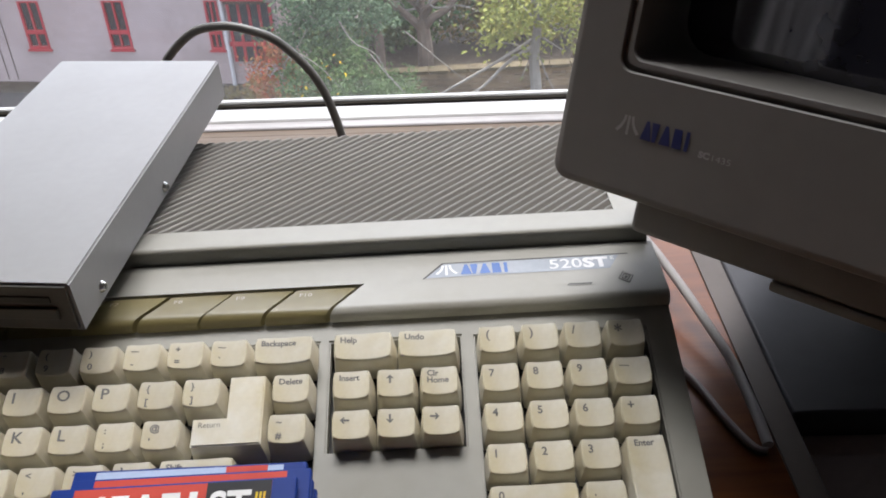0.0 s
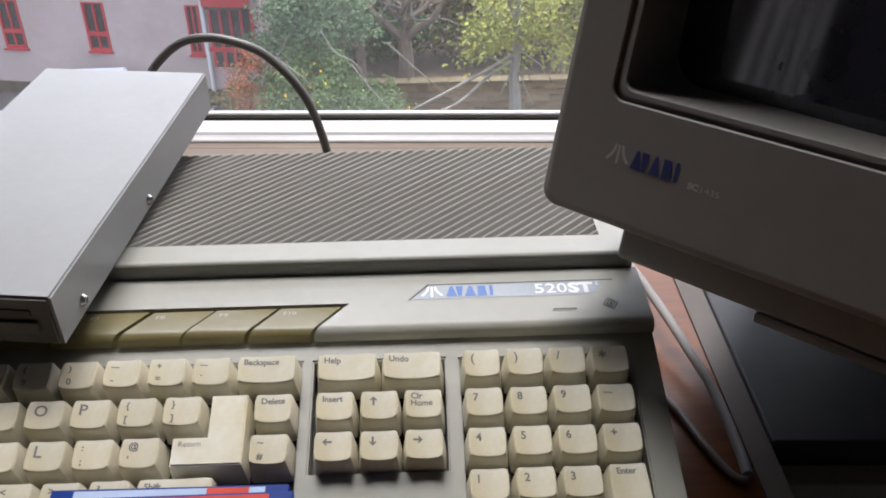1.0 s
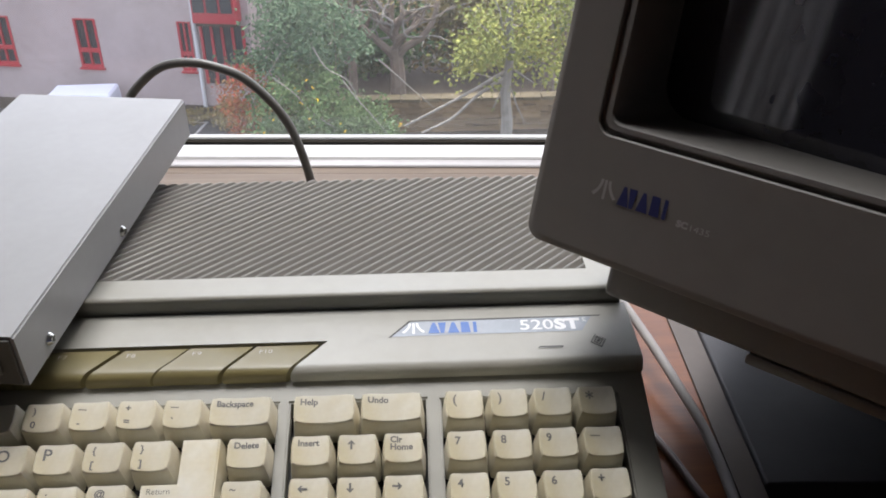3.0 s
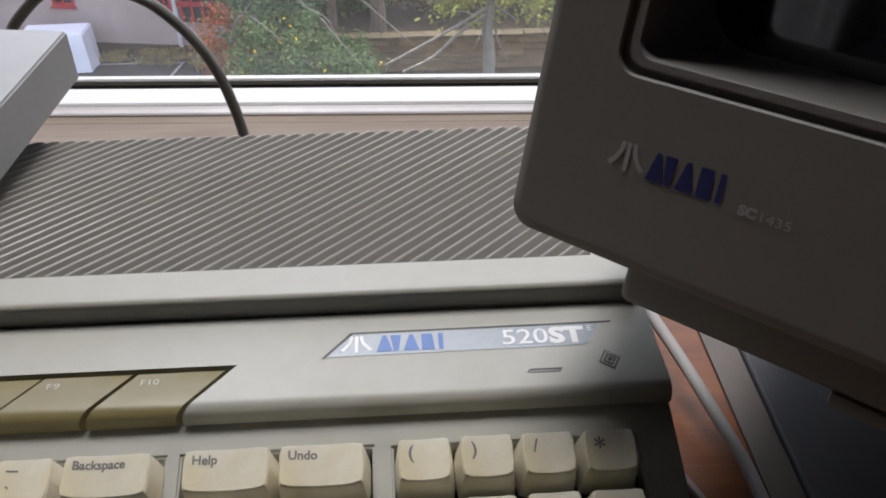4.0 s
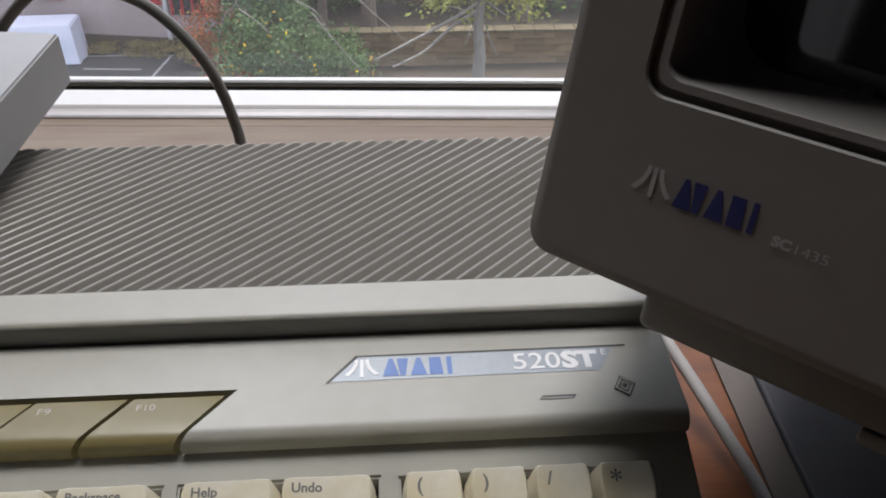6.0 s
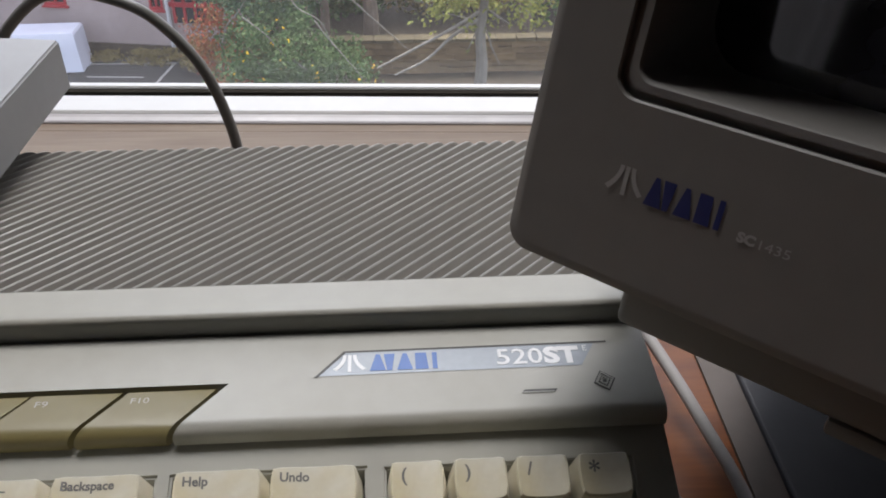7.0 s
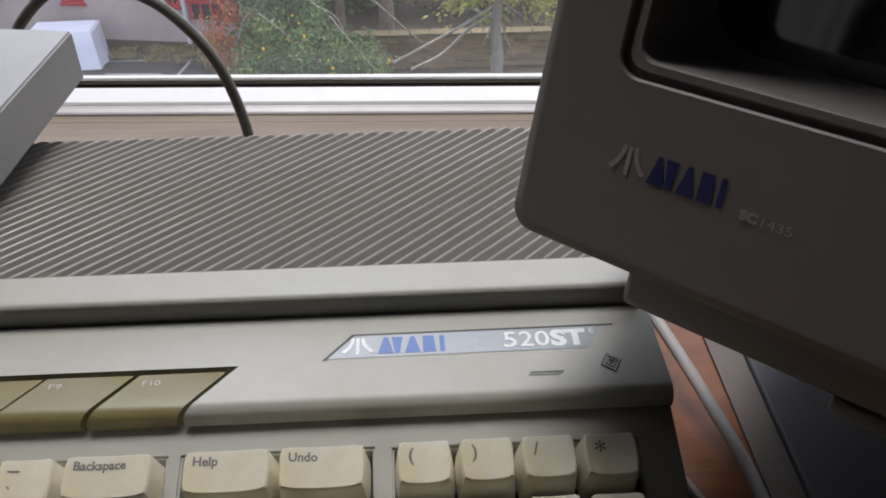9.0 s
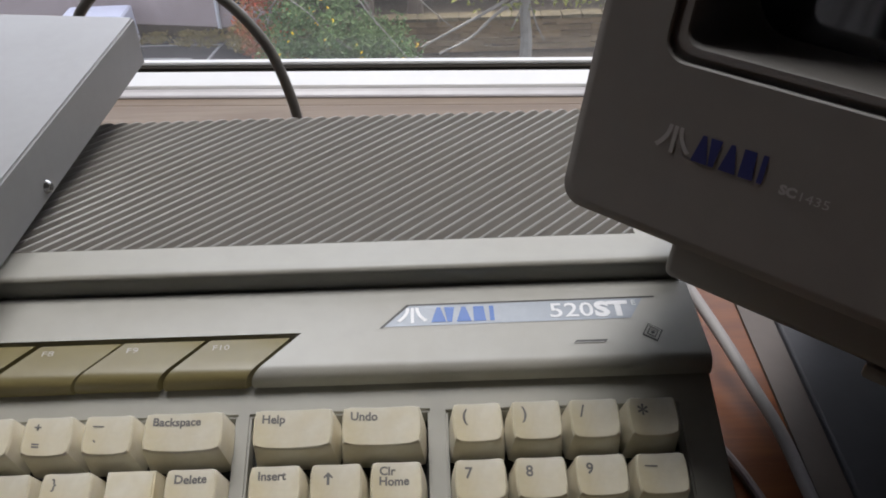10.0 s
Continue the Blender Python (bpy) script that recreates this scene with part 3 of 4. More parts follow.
    flat_poly(b, [(-0.0240, 0.0358), (0.0652, 0.0364), (0.0712, 0.0466), (-0.0152, 0.0462)])
    badge = part("badge", on_ridge(b, 0.00015), silver, c, "silver foil name badge")
    b = bmesh.new()
    flat_poly(b, [(-0.0252, 0.0352), (-0.0240, 0.0352), (-0.0148, 0.0462), (-0.0155, 0.0470)])
    flat_poly(b, [(-0.0155, 0.0470), (-0.0148, 0.0463), (0.0757, 0.0468), (0.0757, 0.0475)])
    part("badge_groove", on_ridge(b, 0.0002), well_dark, badge, "dark groove along the badge")
    part("emblem", on_ridge(moved(emblem(0.0078), Matrix.Translation((-0.0134, 0.0372, 0))), 0.0003), white_ink, badge, "white three-stroke emblem")
    part("wordmark", on_ridge(moved(wordmark(0.0232, 0.0076), Matrix.Translation((-0.0066, 0.0373, 0))), 0.0003), blue_ink, badge, "blue maker's mark")
    b = moved(text_bm("520", 0.0074, 0.0158, bold=0.00008), Matrix.Translation((0.0366, 0.0380, 0)))
    merge(b, moved(text_bm("ST", 0.0074, 0.0124, bold=0.0005), Matrix.Translation((0.0528, 0.0380, 0))))
    merge(b, moved(text_bm("E", 0.0027), Matrix.Translation((0.0668, 0.0430, 0))))
    part("model_number", on_ridge(b, 0.0003), white_ink, badge, "white model number 520 ST E")
    b = bmesh.new()
    flat_poly(b, [(0.0430, 0.0248), (0.0540, 0.0248), (0.0552, 0.0263), (0.0442, 0.0263)])
    lamp = part("lamp_slot", on_ridge(b, 0.00015), well_dark, c, "dark slanted lamp slot")
    b = bmesh.new()
    flat_poly(b, [(0.0436, 0.0248), (0.0538, 0.0248), (0.0540, 0.0252), (0.0439, 0.0252)])
    part("slot_lip", on_ridge(b, 0.0003), case_grey, lamp)
    # flat dark outlines stand for the relief's shadow beside the raised diamond frames
    b = bmesh.new()
    raised = bmesh.new()
    for r, w in ((0.0039, 0.0006), (0.0022, 0.0005)):
        for q in range(4):
            a0, a1 = math.pi / 2 * q + 0.2, math.pi / 2 * (q + 1) + 0.2
            spot = lambda a, k: (0.0714 + k * math.cos(a), 0.0288 + k * 1.2 * math.sin(a))
            flat_poly(b, [spot(a0, r), spot(a1, r), spot(a1, r - w), spot(a0, r - w)])
            plate([spot(a0, r - w), spot(a1, r - w), spot(a1, r - w * 1.9), spot(a0, r - w * 1.9)], 0.0, 0.0004, bm=raised)
    for v in raised.verts:
        v.co.z += ridge_z(v.co.y)
    flat_poly(b, [(0.0709, 0.0281), (0.0721, 0.0282), (0.0720, 0.0294), (0.0708, 0.0293)])
    mark = part("power_mark", on_ridge(b, 0.0002), well_dark, c, "embossed diamond power mark, relief shadow drawn as dark outlines")
    part("raised_frame", raised, case_grey, mark)

    # keys
    col = lambda row, units: -0.0715 - (15.5 - units) * MU - ROW_SET[row]
    A = lambda s: [(s, 0.0026, -0.0066, 0.0045)]
    row1 = {0: "Esc", 1: "1", 2: "2", 3: "3", 4: "4", 5: "5", 6: "6", 7: ("&", "7"), 8: ("*", "8"), 9: ("(", "9"), 10: (")", "0"), 11: ("bar", "-"), 12: ("+", "="), 13: ("bar", "`")}
    for i in range(14):
        s = row1[i]
        key(c, col(0, i), 0, 1.0, two(*s) if isinstance(s, tuple) else ())
    key(c, col(0, 14), 0, 1.5, [("Backspace", 0.0022, -0.0040, 0.0024)])
    key(c, col(1, 0), 1, 1.5)
    for i, s in enumerate("QWERTYUIOP"):
        key(c, col(1, 1.5 + i), 1, 1.0, A(s) if i > 5 else ())
    key(c, col(1, 11.5), 1, 1.0, two("{", "["))
    key(c, col(1, 12.5), 1, 1.0, two("}", "]"))
    key(c, col(1, 14.5), 1, 1.0, [("Delete", 0.0022, -0.0042, 0.0024)])
    key(c, col(2, 0), 2, 1.75)
    for i, s in enumerate("ASDFGHJKL"):
        key(c, col(2, 1.75 + i), 2, 1.0, A(s) if i > 4 else ())
    key(c, col(2, 10.75), 2, 1.0, two(":", ";"))
    key(c, col(2, 11.75), 2, 1.0, two("@", "'"))
    key(c, col(2, 14.5), 2, 1.0, two("~", "#"))
    return_key(c, -0.0735 - 2.75 * U)
    key(c, col(3, 0), 3, 1.25)
    for i, s in enumerate("ZXCVBNM"):
        key(c, col(3, 2.25 + i), 3, 1.0, A(s) if i > 4 else ())
    key(c, col(3, 1.25), 3)
    for i, s in enumerate((("<", ","), (">", "."), ("?", "/"))):
        key(c, col(3, 9.25 + i), 3, 1.0, two(*s))
    key(c, col(3, 12.25), 3, 1.75, [("Shift", 0.0022, -0.0042, 0.0024)])
    key(c, col(4, 1.75), 4, 1.5)
    key(c, col(4, 3.25), 4, 9.0)
    key(c, col(4, 12.25), 4, 1.5)
    x0 = -0.0664
    key(c, x0, 0, 1.5, [("Help", 0.0022, -0.0042, 0.0025)])
    key(c, x0 + 1.5 * U, 0, 1.5, [("Undo", 0.0022, -0.0042, 0.0025)])
    key(c, x0, 1, 1.0, [("Insert", 0.0022, -0.0042, 0.0024)])
    key(c, x0 + U, 1, 1.0, [("up", 0.0050, -0.0042, 0.0040)])
    key(c, x0 + 2 * U, 1, 1.0, [("Clr", 0.0022, -0.0038, 0.0024), ("Home", 0.0022, -0.0070, 0.0024)])
    for i, s in enumerate(("left", "down", "right")):
        key(c, x0 + i * U, 2, 1.0, [(s, 0.0048, -0.0042, 0.0040)])
    for r, line in enumerate(("()/*", "789-", "456+", "123")):
        for i, s in enumerate(line):
            y = -0.0056
            leg = [("bar", 0.0022, -0.0040, 0.0042)] if s == "-" else [(s, 0.0028, y - (0.0022 if s == "*" else 0), 0.0052 if s == "*" else 0.0036 if s in "()/+" else 0.0031)]
            key(c, -GAP / 2 + i * U, r, 1.0, leg)
    key(c, -GAP / 2 + 3 * U, 3, 1.0, [("Enter", 0.0028, -0.0040, 0.0024)], rows=2.0)
    key(c, -GAP / 2, 4, 2.0, [("0", 0.0028, -0.0056, 0.0031)])
    key(c, -GAP / 2 + 2 * U, 4, 1.0, [(".", 0.0028, -0.0056, 0.0031)])


def return_key(c, x0):
    """The stepped return key: a wide foot with a narrower upright at its right."""
    wide, up = 1.75 * U - GAP, 1.0 * U - GAP
    dd = TOP_D + U
    bm = bmesh.new()
    pts = [(0, -U), (wide - up, -U), (wide - up, 0), (wide, 0), (wide, -dd), (0, -dd)]
    top = [bm.verts.new((x, y, 0)) for x, y in pts]
    bm.faces.new(top[::-1])
    grown = [(-0.0012, -U + 0.001), (wide - up - 0.0012, -U + 0.001), (wide - up - 0.0012, 0.001), (wide + 0.0012, 0.001), (wide + 0.0012, -dd - 0.0026), (-0.0012, -dd - 0.0026)]
    base = [bm.verts.new((x, y, -0.0160)) for x, y in grown]
    for i in range(6):
        j = (i + 1) % 6
        bm.faces.new((top[i], top[j], base[j], base[i]))
    bmesh.ops.recalc_face_normals(bm, faces=bm.faces[:])
    edges = [e for e in bm.edges if all(v.co.z > -0.001 for v in e.verts)]
    bmesh.ops.bevel(bm, geom=edges, offset=0.0006, segments=2, affect="EDGES")
    k = part("return_key", bm, key_cream, c, "stepped cream return key", smooth=True)
    k.matrix_basis = pose(x0 + GAP / 2, ROW_BACK[1] - U * math.cos(SLOPE), 0.060 - U * math.sin(SLOPE), 23, 0, 0)
    b = moved(text_bm("Return", 0.0025), Matrix.Translation((0.0026, -U - 0.0040, 0.0001)))
    part("legend", b, ink, k, "dark grey printed legend")


# ---- the disk drive lying on the computer ----
def disk_drive():
    m = pose(-0.1744, -0.0010, 0.0954, 4.45, 0.93, -6.1)
    d = thing("disk_drive", "silver-grey metal external disk drive lying on the computer", "disk drive", m)
    L, W = 0.2240, 0.1037
    bm = bmesh.new()
    back = 0.0242
    cor = [(-W, 0, -0.0264), (0, 0, -0.0264), (0, L, -back), (-W, L, -back), (-W, 0, 0), (0, 0, 0), (0, L, 0), (-W, L, 0)]
    v = [bm.verts.new(q) for q in cor]
    for f in ((0, 3, 2, 1), (4, 5, 6, 7), (0, 1, 5, 4), (1, 2, 6, 5), (2, 3, 7, 6), (3, 0, 4, 7)):
        bm.faces.new([v[i] for i in f])
    side = [e for e in bm.edges if abs(e.verts[0].co.y - e.verts[1].co.y) > 0.1 and e.verts[0].co.z > -0.001]
    bmesh.ops.bevel(bm, geom=side, offset=0.0010, segments=3, affect="EDGES")
    part("shell", bm, drive_paint, d, "folded sheet metal shell", smooth=True)
    f = part("front_panel", box(-W + 0.0018, -0.0018, -0.0015, 0.0004, -0.0250, -0.0014, 0.0004), drive_front, d, "dark brown-grey front panel")
    part("disk_slot", box(-W + 0.010, -0.010, -0.0022, -0.0014, -0.0100, -0.0066, 0.0003), well_dark, f, "black disk slot")
    part("slot_ledge", box(-W + 0.014, -0.008, -0.0032, -0.0014, -0.0185, -0.0125, 0.0006), drive_front, f)
    for y, z in ((0.1088, -0.0207), (0.0226, -0.0200)):
        bm = bmesh.new()
        bmesh.ops.create_cone(bm, cap_ends=True, segments=20, radius1=0.0030, radius2=0.0019, depth=0.0018)
        moved(bm, Matrix.Translation((0.0010, y, z)) @ Matrix.Rotation(math.pi / 2, 4, "Y"))
        s = part("screw", bm, steel, d, "bright cross-head steel screw", smooth=True)
        for a in (0, 90):
            part("cross_slot", moved(box(-0.0014, 0.0014, -0.0003, 0.0003, 0, 0.00015), Matrix.Translation((0.00192, y, z)) @ Matrix.Rotation(math.pi / 2, 4, "Y") @ Matrix.Rotation(radians(a + 20), 4, "Z")), well_dark, s)
    pts = [(-0.190, 0.214, 0.094), (-0.199, 0.240, 0.080), (-0.2075, 0.270, 0.073), (-0.2090, 0.290, 0.080), (-0.2047, 0.2959, 0.0911), (-0.1832, 0.2916, 0.1095), (-0.1620, 0.2874, 0.1146), (-0.1421, 0.2834, 0.1123),
           (-0.1230, 0.2796, 0.1048), (-0.1048, 0.2760, 0.0873), (-0.0935, 0.2737, 0.0680), (-0.0855, 0.2721, 0.0400), (-0.0830, 0.2660, 0.0240), (-0.0820, 0.2400, 0.0170), (-0.0810, 0.1920, 0.0220)]
    b = tube(smooth_path(pts, 8), 0.0031, sides=12)
    tagged(part("drive_cable", b, cable_grey, smooth=True), "thick grey data cable arching from the drive to the computer", "cable")


# ---- the monitor ----
def monitor():
    m = Matrix.Translation((0.038, 0.0251, 0.1202)) @ Matrix.Rotation(-0.7512, 4, "Z") @ Matrix.Rotation(-0.2787, 4, "X")
    mon = thing("monitor", "grey-brown plastic tube monitor, switched off, tilted back on its foot", "monitor", m)
    W, Hh = 0.352, 0.318
    o = (0.0180, W - 0.0196, 0.0505, 0.296)

    def ring(x0, x1, z0, z1, y, r, n=6):
        out = []
        for cx, cz, a in ((x1 - r, z1 - r, 0), (x0 + r, z1 - r, 90), (x0 + r, z0 + r, 180), (x1 - r, z0 + r, 270)):
            e, t0, t1 = 0.004, radians(a), radians(a + 90)
            out.append((cx + r * math.cos(t0) + e * math.sin(t0), y, cz + r * math.sin(t0) - e * math.cos(t0)))
            for i in range(n + 1):
                t = radians(a + 90 * i / n)
                out.append((cx + r * math.cos(t), y, cz + r * math.sin(t)))
            out.append((cx + r * math.cos(t1) - e * math.sin(t1), y, cz + r * math.sin(t1) + e * math.cos(t1)))
        return out

    def loft(rings, close=False):
        bm = bmesh.new()
        vs = [[bm.verts.new(q) for q in rg] for rg in rings]
        for a, b in zip(vs, vs[1:]):
            for i in range(len(a)):
                j = (i + 1) % len(a)
                bm.faces.new((a[i], a[j], b[j], b[i]))
        if close:
            bm.faces.new(vs[-1])
        return bm
    rings = [ring(*o, 0.004, 0.006), ring(*o, 0.0006, 0.006), ring(o[0] - 0.0006, o[1] + 0.0006, o[2] - 0.0006, o[3] + 0.0006, 0.0, 0.0066),
             ring(o[0] - 0.0014, o[1] + 0.0014, o[2] - 0.0014, o[3] + 0.0014, 0.0, 0.0072), ring(-0.0012, W - 0.0040, 0.0032, Hh - 0.0040, 0.0, 0.006),
             ring(-0.0022, W - 0.0030, 0.0022, Hh - 0.0030, 0.0, 0.006), ring(-0.0045, W - 0.0009, 0.0, Hh - 0.0009, 0.0010, 0.007),
             ring(-0.0053, W, -0.0008, Hh, 0.0032, 0.0075), ring(-0.0055, W + 0.001, -0.001, Hh + 0.001, 0.075, 0.0075),
             ring(0.010, W - 0.010, -0.012, Hh - 0.015, 0.090, 0.012), ring(0.060, W - 0.060, -0.010, Hh - 0.070, 0.30, 0.02)]
    part("cabinet", loft(rings, True), monitor_grey, mon, smooth=True)
    g, rim = 0.0022, 0.0027
    part("bezel_groove", loft([ring(*o, 0.0024, 0.006), ring(o[0] + g, o[1] - g, o[2] + g, o[3] - g, 0.0024, 0.005)]), monitor_grey, mon, "dark seam round the bezel")
    s = (0.0248, W - 0.0325, 0.0592, 0.286)
    inner = [ring(o[0] + g, o[1] - g, o[2] + g, o[3] - g, 0.0040, 0.005), ring(o[0] + g, o[1] - g, o[2] + g, o[3] - g, 0.0008, 0.005),
             ring(o[0] + g + rim - 0.0006, o[1] - g - rim + 0.0006, o[2] + g + rim - 0.0006, o[3] - g - rim + 0.0006, 0.0008, 0.005),
             ring(o[0] + g + rim, o[1] - g - rim, o[2] + g + rim, o[3] - g - rim, 0.0016, 0.005),
             ring(s[0] - 0.0006, s[1] + 0.0006, s[2] - 0.0008, s[3] + 0.0008, 0.030, 0.012), ring(*s, 0.0335, 0.014), ring(*s, 0.042, 0.014)]
    part("bezel", loft(inner), bezel_grey, mon, "sloping inner bezel", smooth=True)
    bm = bmesh.new()
    nx, nz = 28, 22
    x0, x1, z0, z1 = s[0] - 0.006, s[1] + 0.006, s[2] - 0.006, s[3] + 0.006
    gr = [[bm.verts.new((x0 + (x1 - x0) * i / nx, 0.024 + 0.016 * ((2 * i / nx - 1) ** 2 * 0.6 + (2 * j / nz - 1) ** 2 * 0.4), z0 + (z1 - z0) * j / nz)) for i in range(nx + 1)] for j in range(nz + 1)]
    for j in range(nz):
        for i in range(nx):
            bm.faces.new((gr[j][i], gr[j][i + 1], gr[j + 1][i + 1], gr[j + 1][i]))
    part("screen", bm, screen_glass, mon, "dark convex glass screen", smooth=True)
    up = Matrix.Rotation(math.pi / 2, 4, "X")
    part("emblem", moved(emblem(0.0078), Matrix.Translation((0.0274, -0.00025, 0.0256)) @ up), grey_ink, mon, "pale grey three-stroke emblem")
    part("wordmark", moved(wordmark(0.0212, 0.0077), Matrix.Translation((0.0336, -0.00025, 0.0254)) @ up), navy_ink, mon, "navy maker's mark")
    b = moved(text_bm("SC", 0.0025, 0.0047, bold=0.0002), Matrix.Translation((0.0593, -0.00025, 0.0248)) @ up)
    part("model_letters", b, grey_ink, mon, "pale letters SC")
    b = moved(text_bm("1435", 0.0025, 0.0076), Matrix.Translation((0.0651, -0.00025, 0.0246)) @ up)
    part("model_number", b, bezel_light, mon, "faint number 1435")
    # underside, swivel and foot
    part("underside", box(0.0228, W - 0.0228, 0.030, 0.235, -0.0225, 0.004, 0.0030, 3), monitor_grey, mon, smooth=True)
    part("swivel", box(0.0895, W - 0.0895, 0.0300, 0.215, -0.0272, -0.0224, 0.0014), monitor_grey, mon, smooth=True)
    b = bmesh.new()
    inv = m.inverted()
    bmesh.ops.create_cone(b, cap_ends=True, segments=40, radius1=0.075, radius2=0.066, depth=0.012)
    moved(b, inv @ Matrix.Translation((0.302, 0.074, 0.0086)))
    part("foot", b, monitor_grey, mon, smooth=True)
    b = bmesh.new()
    bmesh.ops.create_cone(b, cap_ends=True, segments=32, radius1=0.046, radius2=0.060, depth=0.070)
    moved(b, inv @ Matrix.Translation((0.302, 0.074, 0.046)))
    part("neck", b, monitor_grey, mon, smooth=True)


def mouse_cable():
    pts = [(0.0925, 0.172, 0.020), (0.0985, 0.148, 0.023), (0.1076, 0.120, 0.021), (0.1132, 0.098, 0.0185), (0.1186, 0.075, 0.0155), (0.1235, 0.052, 0.012), (0.1278, 0.030, 0.009),
           (0.1295, 0.006, 0.0062), (0.1297, -0.012, 0.0044), (0.1292, -0.0255, 0.0030)]
    tagged(part("pale_cable", tube(smooth_path(pts, 8), 0.0026, sides=12), cable_white, smooth=True), "off-white cable lying on the desk beside the computer", "cable")
    pts = [(0.1280, -0.0290, 0.0022), (0.1225, -0.0255, 0.0022), (0.1155, -0.0068, 0.0022), (0.1085, 0.0195, 0.0022), (0.0965, 0.050, 0.0022)]
    tagged(part("dark_cable", tube(smooth_path(pts, 8), 0.0020, sides=10), cable_dim, smooth=True), "thin brownish cable lying on the desk", "cable")


def floppy(m, field, stripe, group):
    f = thing("floppy_disk", "blue plastic floppy disk with printed label in a pile", "floppy disk", m, group)
    w, d, t = 0.090, 0.094, 0.0033
    part("shell", box(-w / 2, w / 2, -d, 0, -t, 0, 0.0009, 2), disk_blue, f, smooth=True)
    lab = part("label", box(-0.036, 0.036, -0.058, -0.0012, 0.0, 0.00018), field, f, "printed paper label")
    if stripe == "corner":
        part("stripe", box(0.014, 0.030, -0.012, -0.0012, 0.0002, 0.0003), label_red, lab, "red strip on the label")
    if stripe == "title":
        part("mark", moved(wordmark(0.040, 0.012), Matrix.Translation((-0.030, -0.0165, 0.00035))), label_white, lab, "white maker's mark")
        part("title_field", box(0.0125, 0.036, -0.058, -0.0012, 0.0002, 0.0003), label_black, lab, "black field of the label")
        part("title", moved(text_bm("ST", 0.012, 0.0150, bold=0.0004), Matrix.Translation((0.0140, -0.0165, 0.0005))), label_white, lab, "white letters ST")
        b = bmesh.new()
        for k in range(3):
            flat_poly(b, [(0.0302 + 0.0014 * k, -0.0150), (0.0310 + 0.0014 * k, -0.0150), (0.0314 + 0.0014 * k, -0.0060), (0.0306 + 0.0014 * k, -0.0060)])
        part("small_print", moved(b, Matrix.Translation((0, 0, 0.0005))), petal, lab, "small yellow print")
    return f


def floppies():
    floppy(pose(-0.1155, -0.0695, 0.0530, 13, 0, -0.5), label_pale, "corner", "pile of floppy disks")
    floppy(pose(-0.1128, -0.0770, 0.0566, 13, 0, 0.2), label_red, "", "pile of floppy disks")
    floppy(pose(-0.1168, -0.0845, 0.0602, 13, 0, 0.4), label_red, "title", "pile of floppy disks")
    for i in range(4):
        floppy(pose(-0.1150 + 0.001 * (i % 3), -0.0715 - 0.0006 * i, 0.0490 - 0.0038 * i, 13, 0, -0.5 + i % 2), label_white, "", "pile of floppy disks")


# ---- outside ----
GROUND = -11.0


def leaves(count, centre, size, leaf, seed, clumps=14, flat=0.8):
    """Small folded leaves gathered in clumps, with gaps between them."""
    rnd = random.Random(seed)
    verts, faces = [], []
    cl = []
    for _ in range(clumps):
        while True:
            p = Vector([rnd.uniform(-1, 1) for _ in range(3)])
            if 0.1 < p.length < 1:
                break
        cl.append((p, rnd.uniform(0.22, 0.42)))
    for _ in range(count):
        p, r = cl[rnd.randrange(clumps)]
        q = p + Vector([rnd.gauss(0, 0.5) for _ in range(3)]) * r
        q = Vector(centre) + Vector((q.x * size[0], q.y * size[1], q.z * size[2]))
        a = Vector([rnd.uniform(-1, 1) for _ in range(3)]).normalized()
        b = a.orthogonal().normalized()
        n = a.cross(b) * 0.25
        s = leaf * rnd.uniform(0.6, 1.3)
        k = len(verts)
        verts += [tuple(q - a * s), tuple(q + b * s * 0.5 + n * s), tuple(q + a * s), tuple(q - b * s * 0.5 + n * s)]
        faces += [(k, k + 1, k + 2), (k, k + 2, k + 3)]
    me = bpy.data.meshes.new("leaves")
    me.from_pydata(verts, [], faces)
    return me


def crown(name, parent, me, mat, label=""):
    me.materials.append(mat)
    ob = new(name, me)
    ob.parent = parent
    if label:
        ob["label"] = label
    return ob


def limb(a, b, r0, r1, seed, bend=0.15, bm=None):
    rnd = random.Random(seed)
    a, b = Vector(a), Vector(b)
    d = (b - a).length
    pts = [a] + [a.lerp(b, t) + Vector([rnd.uniform(-1, 1) for _ in range(3)]) * d * bend * 0.5 for t in (0.3, 0.65)] + [b]
    return tube(smooth_path(pts, 5), r0, r1, 7, bm=bm)


def block_window(parent, x0, x1, z0, z1, y, bar=0.36):
    w = part("window", box(x0, x1, y + 0.06, y + 0.10, z0, z1), far_glass, parent, "dark glass in a red frame")
    t = 0.075
    f = box(x0, x0 + t, y - 0.03, y + 0.06, z0, z1)
    box(x1 - t, x1, y - 0.03, y + 0.06, z0, z1, bm=f)
    box(x0 + t, x1 - t, y - 0.03, y + 0.06, z1 - t * 0.6, z1, bm=f)
    box(x0 + t, x1 - t, y - 0.05, y + 0.06, z0, z0 + t * 1.4, bm=f)
    zm = z0 + (z1 - z0) * bar
    box(x0 + t, x1 - t, y - 0.03, y + 0.06, zm - 0.07, zm + 0.07, bm=f)
    xm = (x0 + x1) / 2
    box(xm - 0.03, xm + 0.03, y - 0.02, y + 0.06, z0 + t, zm - 0.07, bm=f)
    box(xm - 0.03, xm + 0.03, y - 0.02, y + 0.06, zm + 0.07, z1 - t * 0.6, bm=f)
    part("frame", f, red_paint, w, "red painted frame")
    part("sill", box(x0 - 0.06, x1 + 0.06, y - 0.10, y + 0.05, z0 - 0.06, z0 - 0.002), red_paint, w)


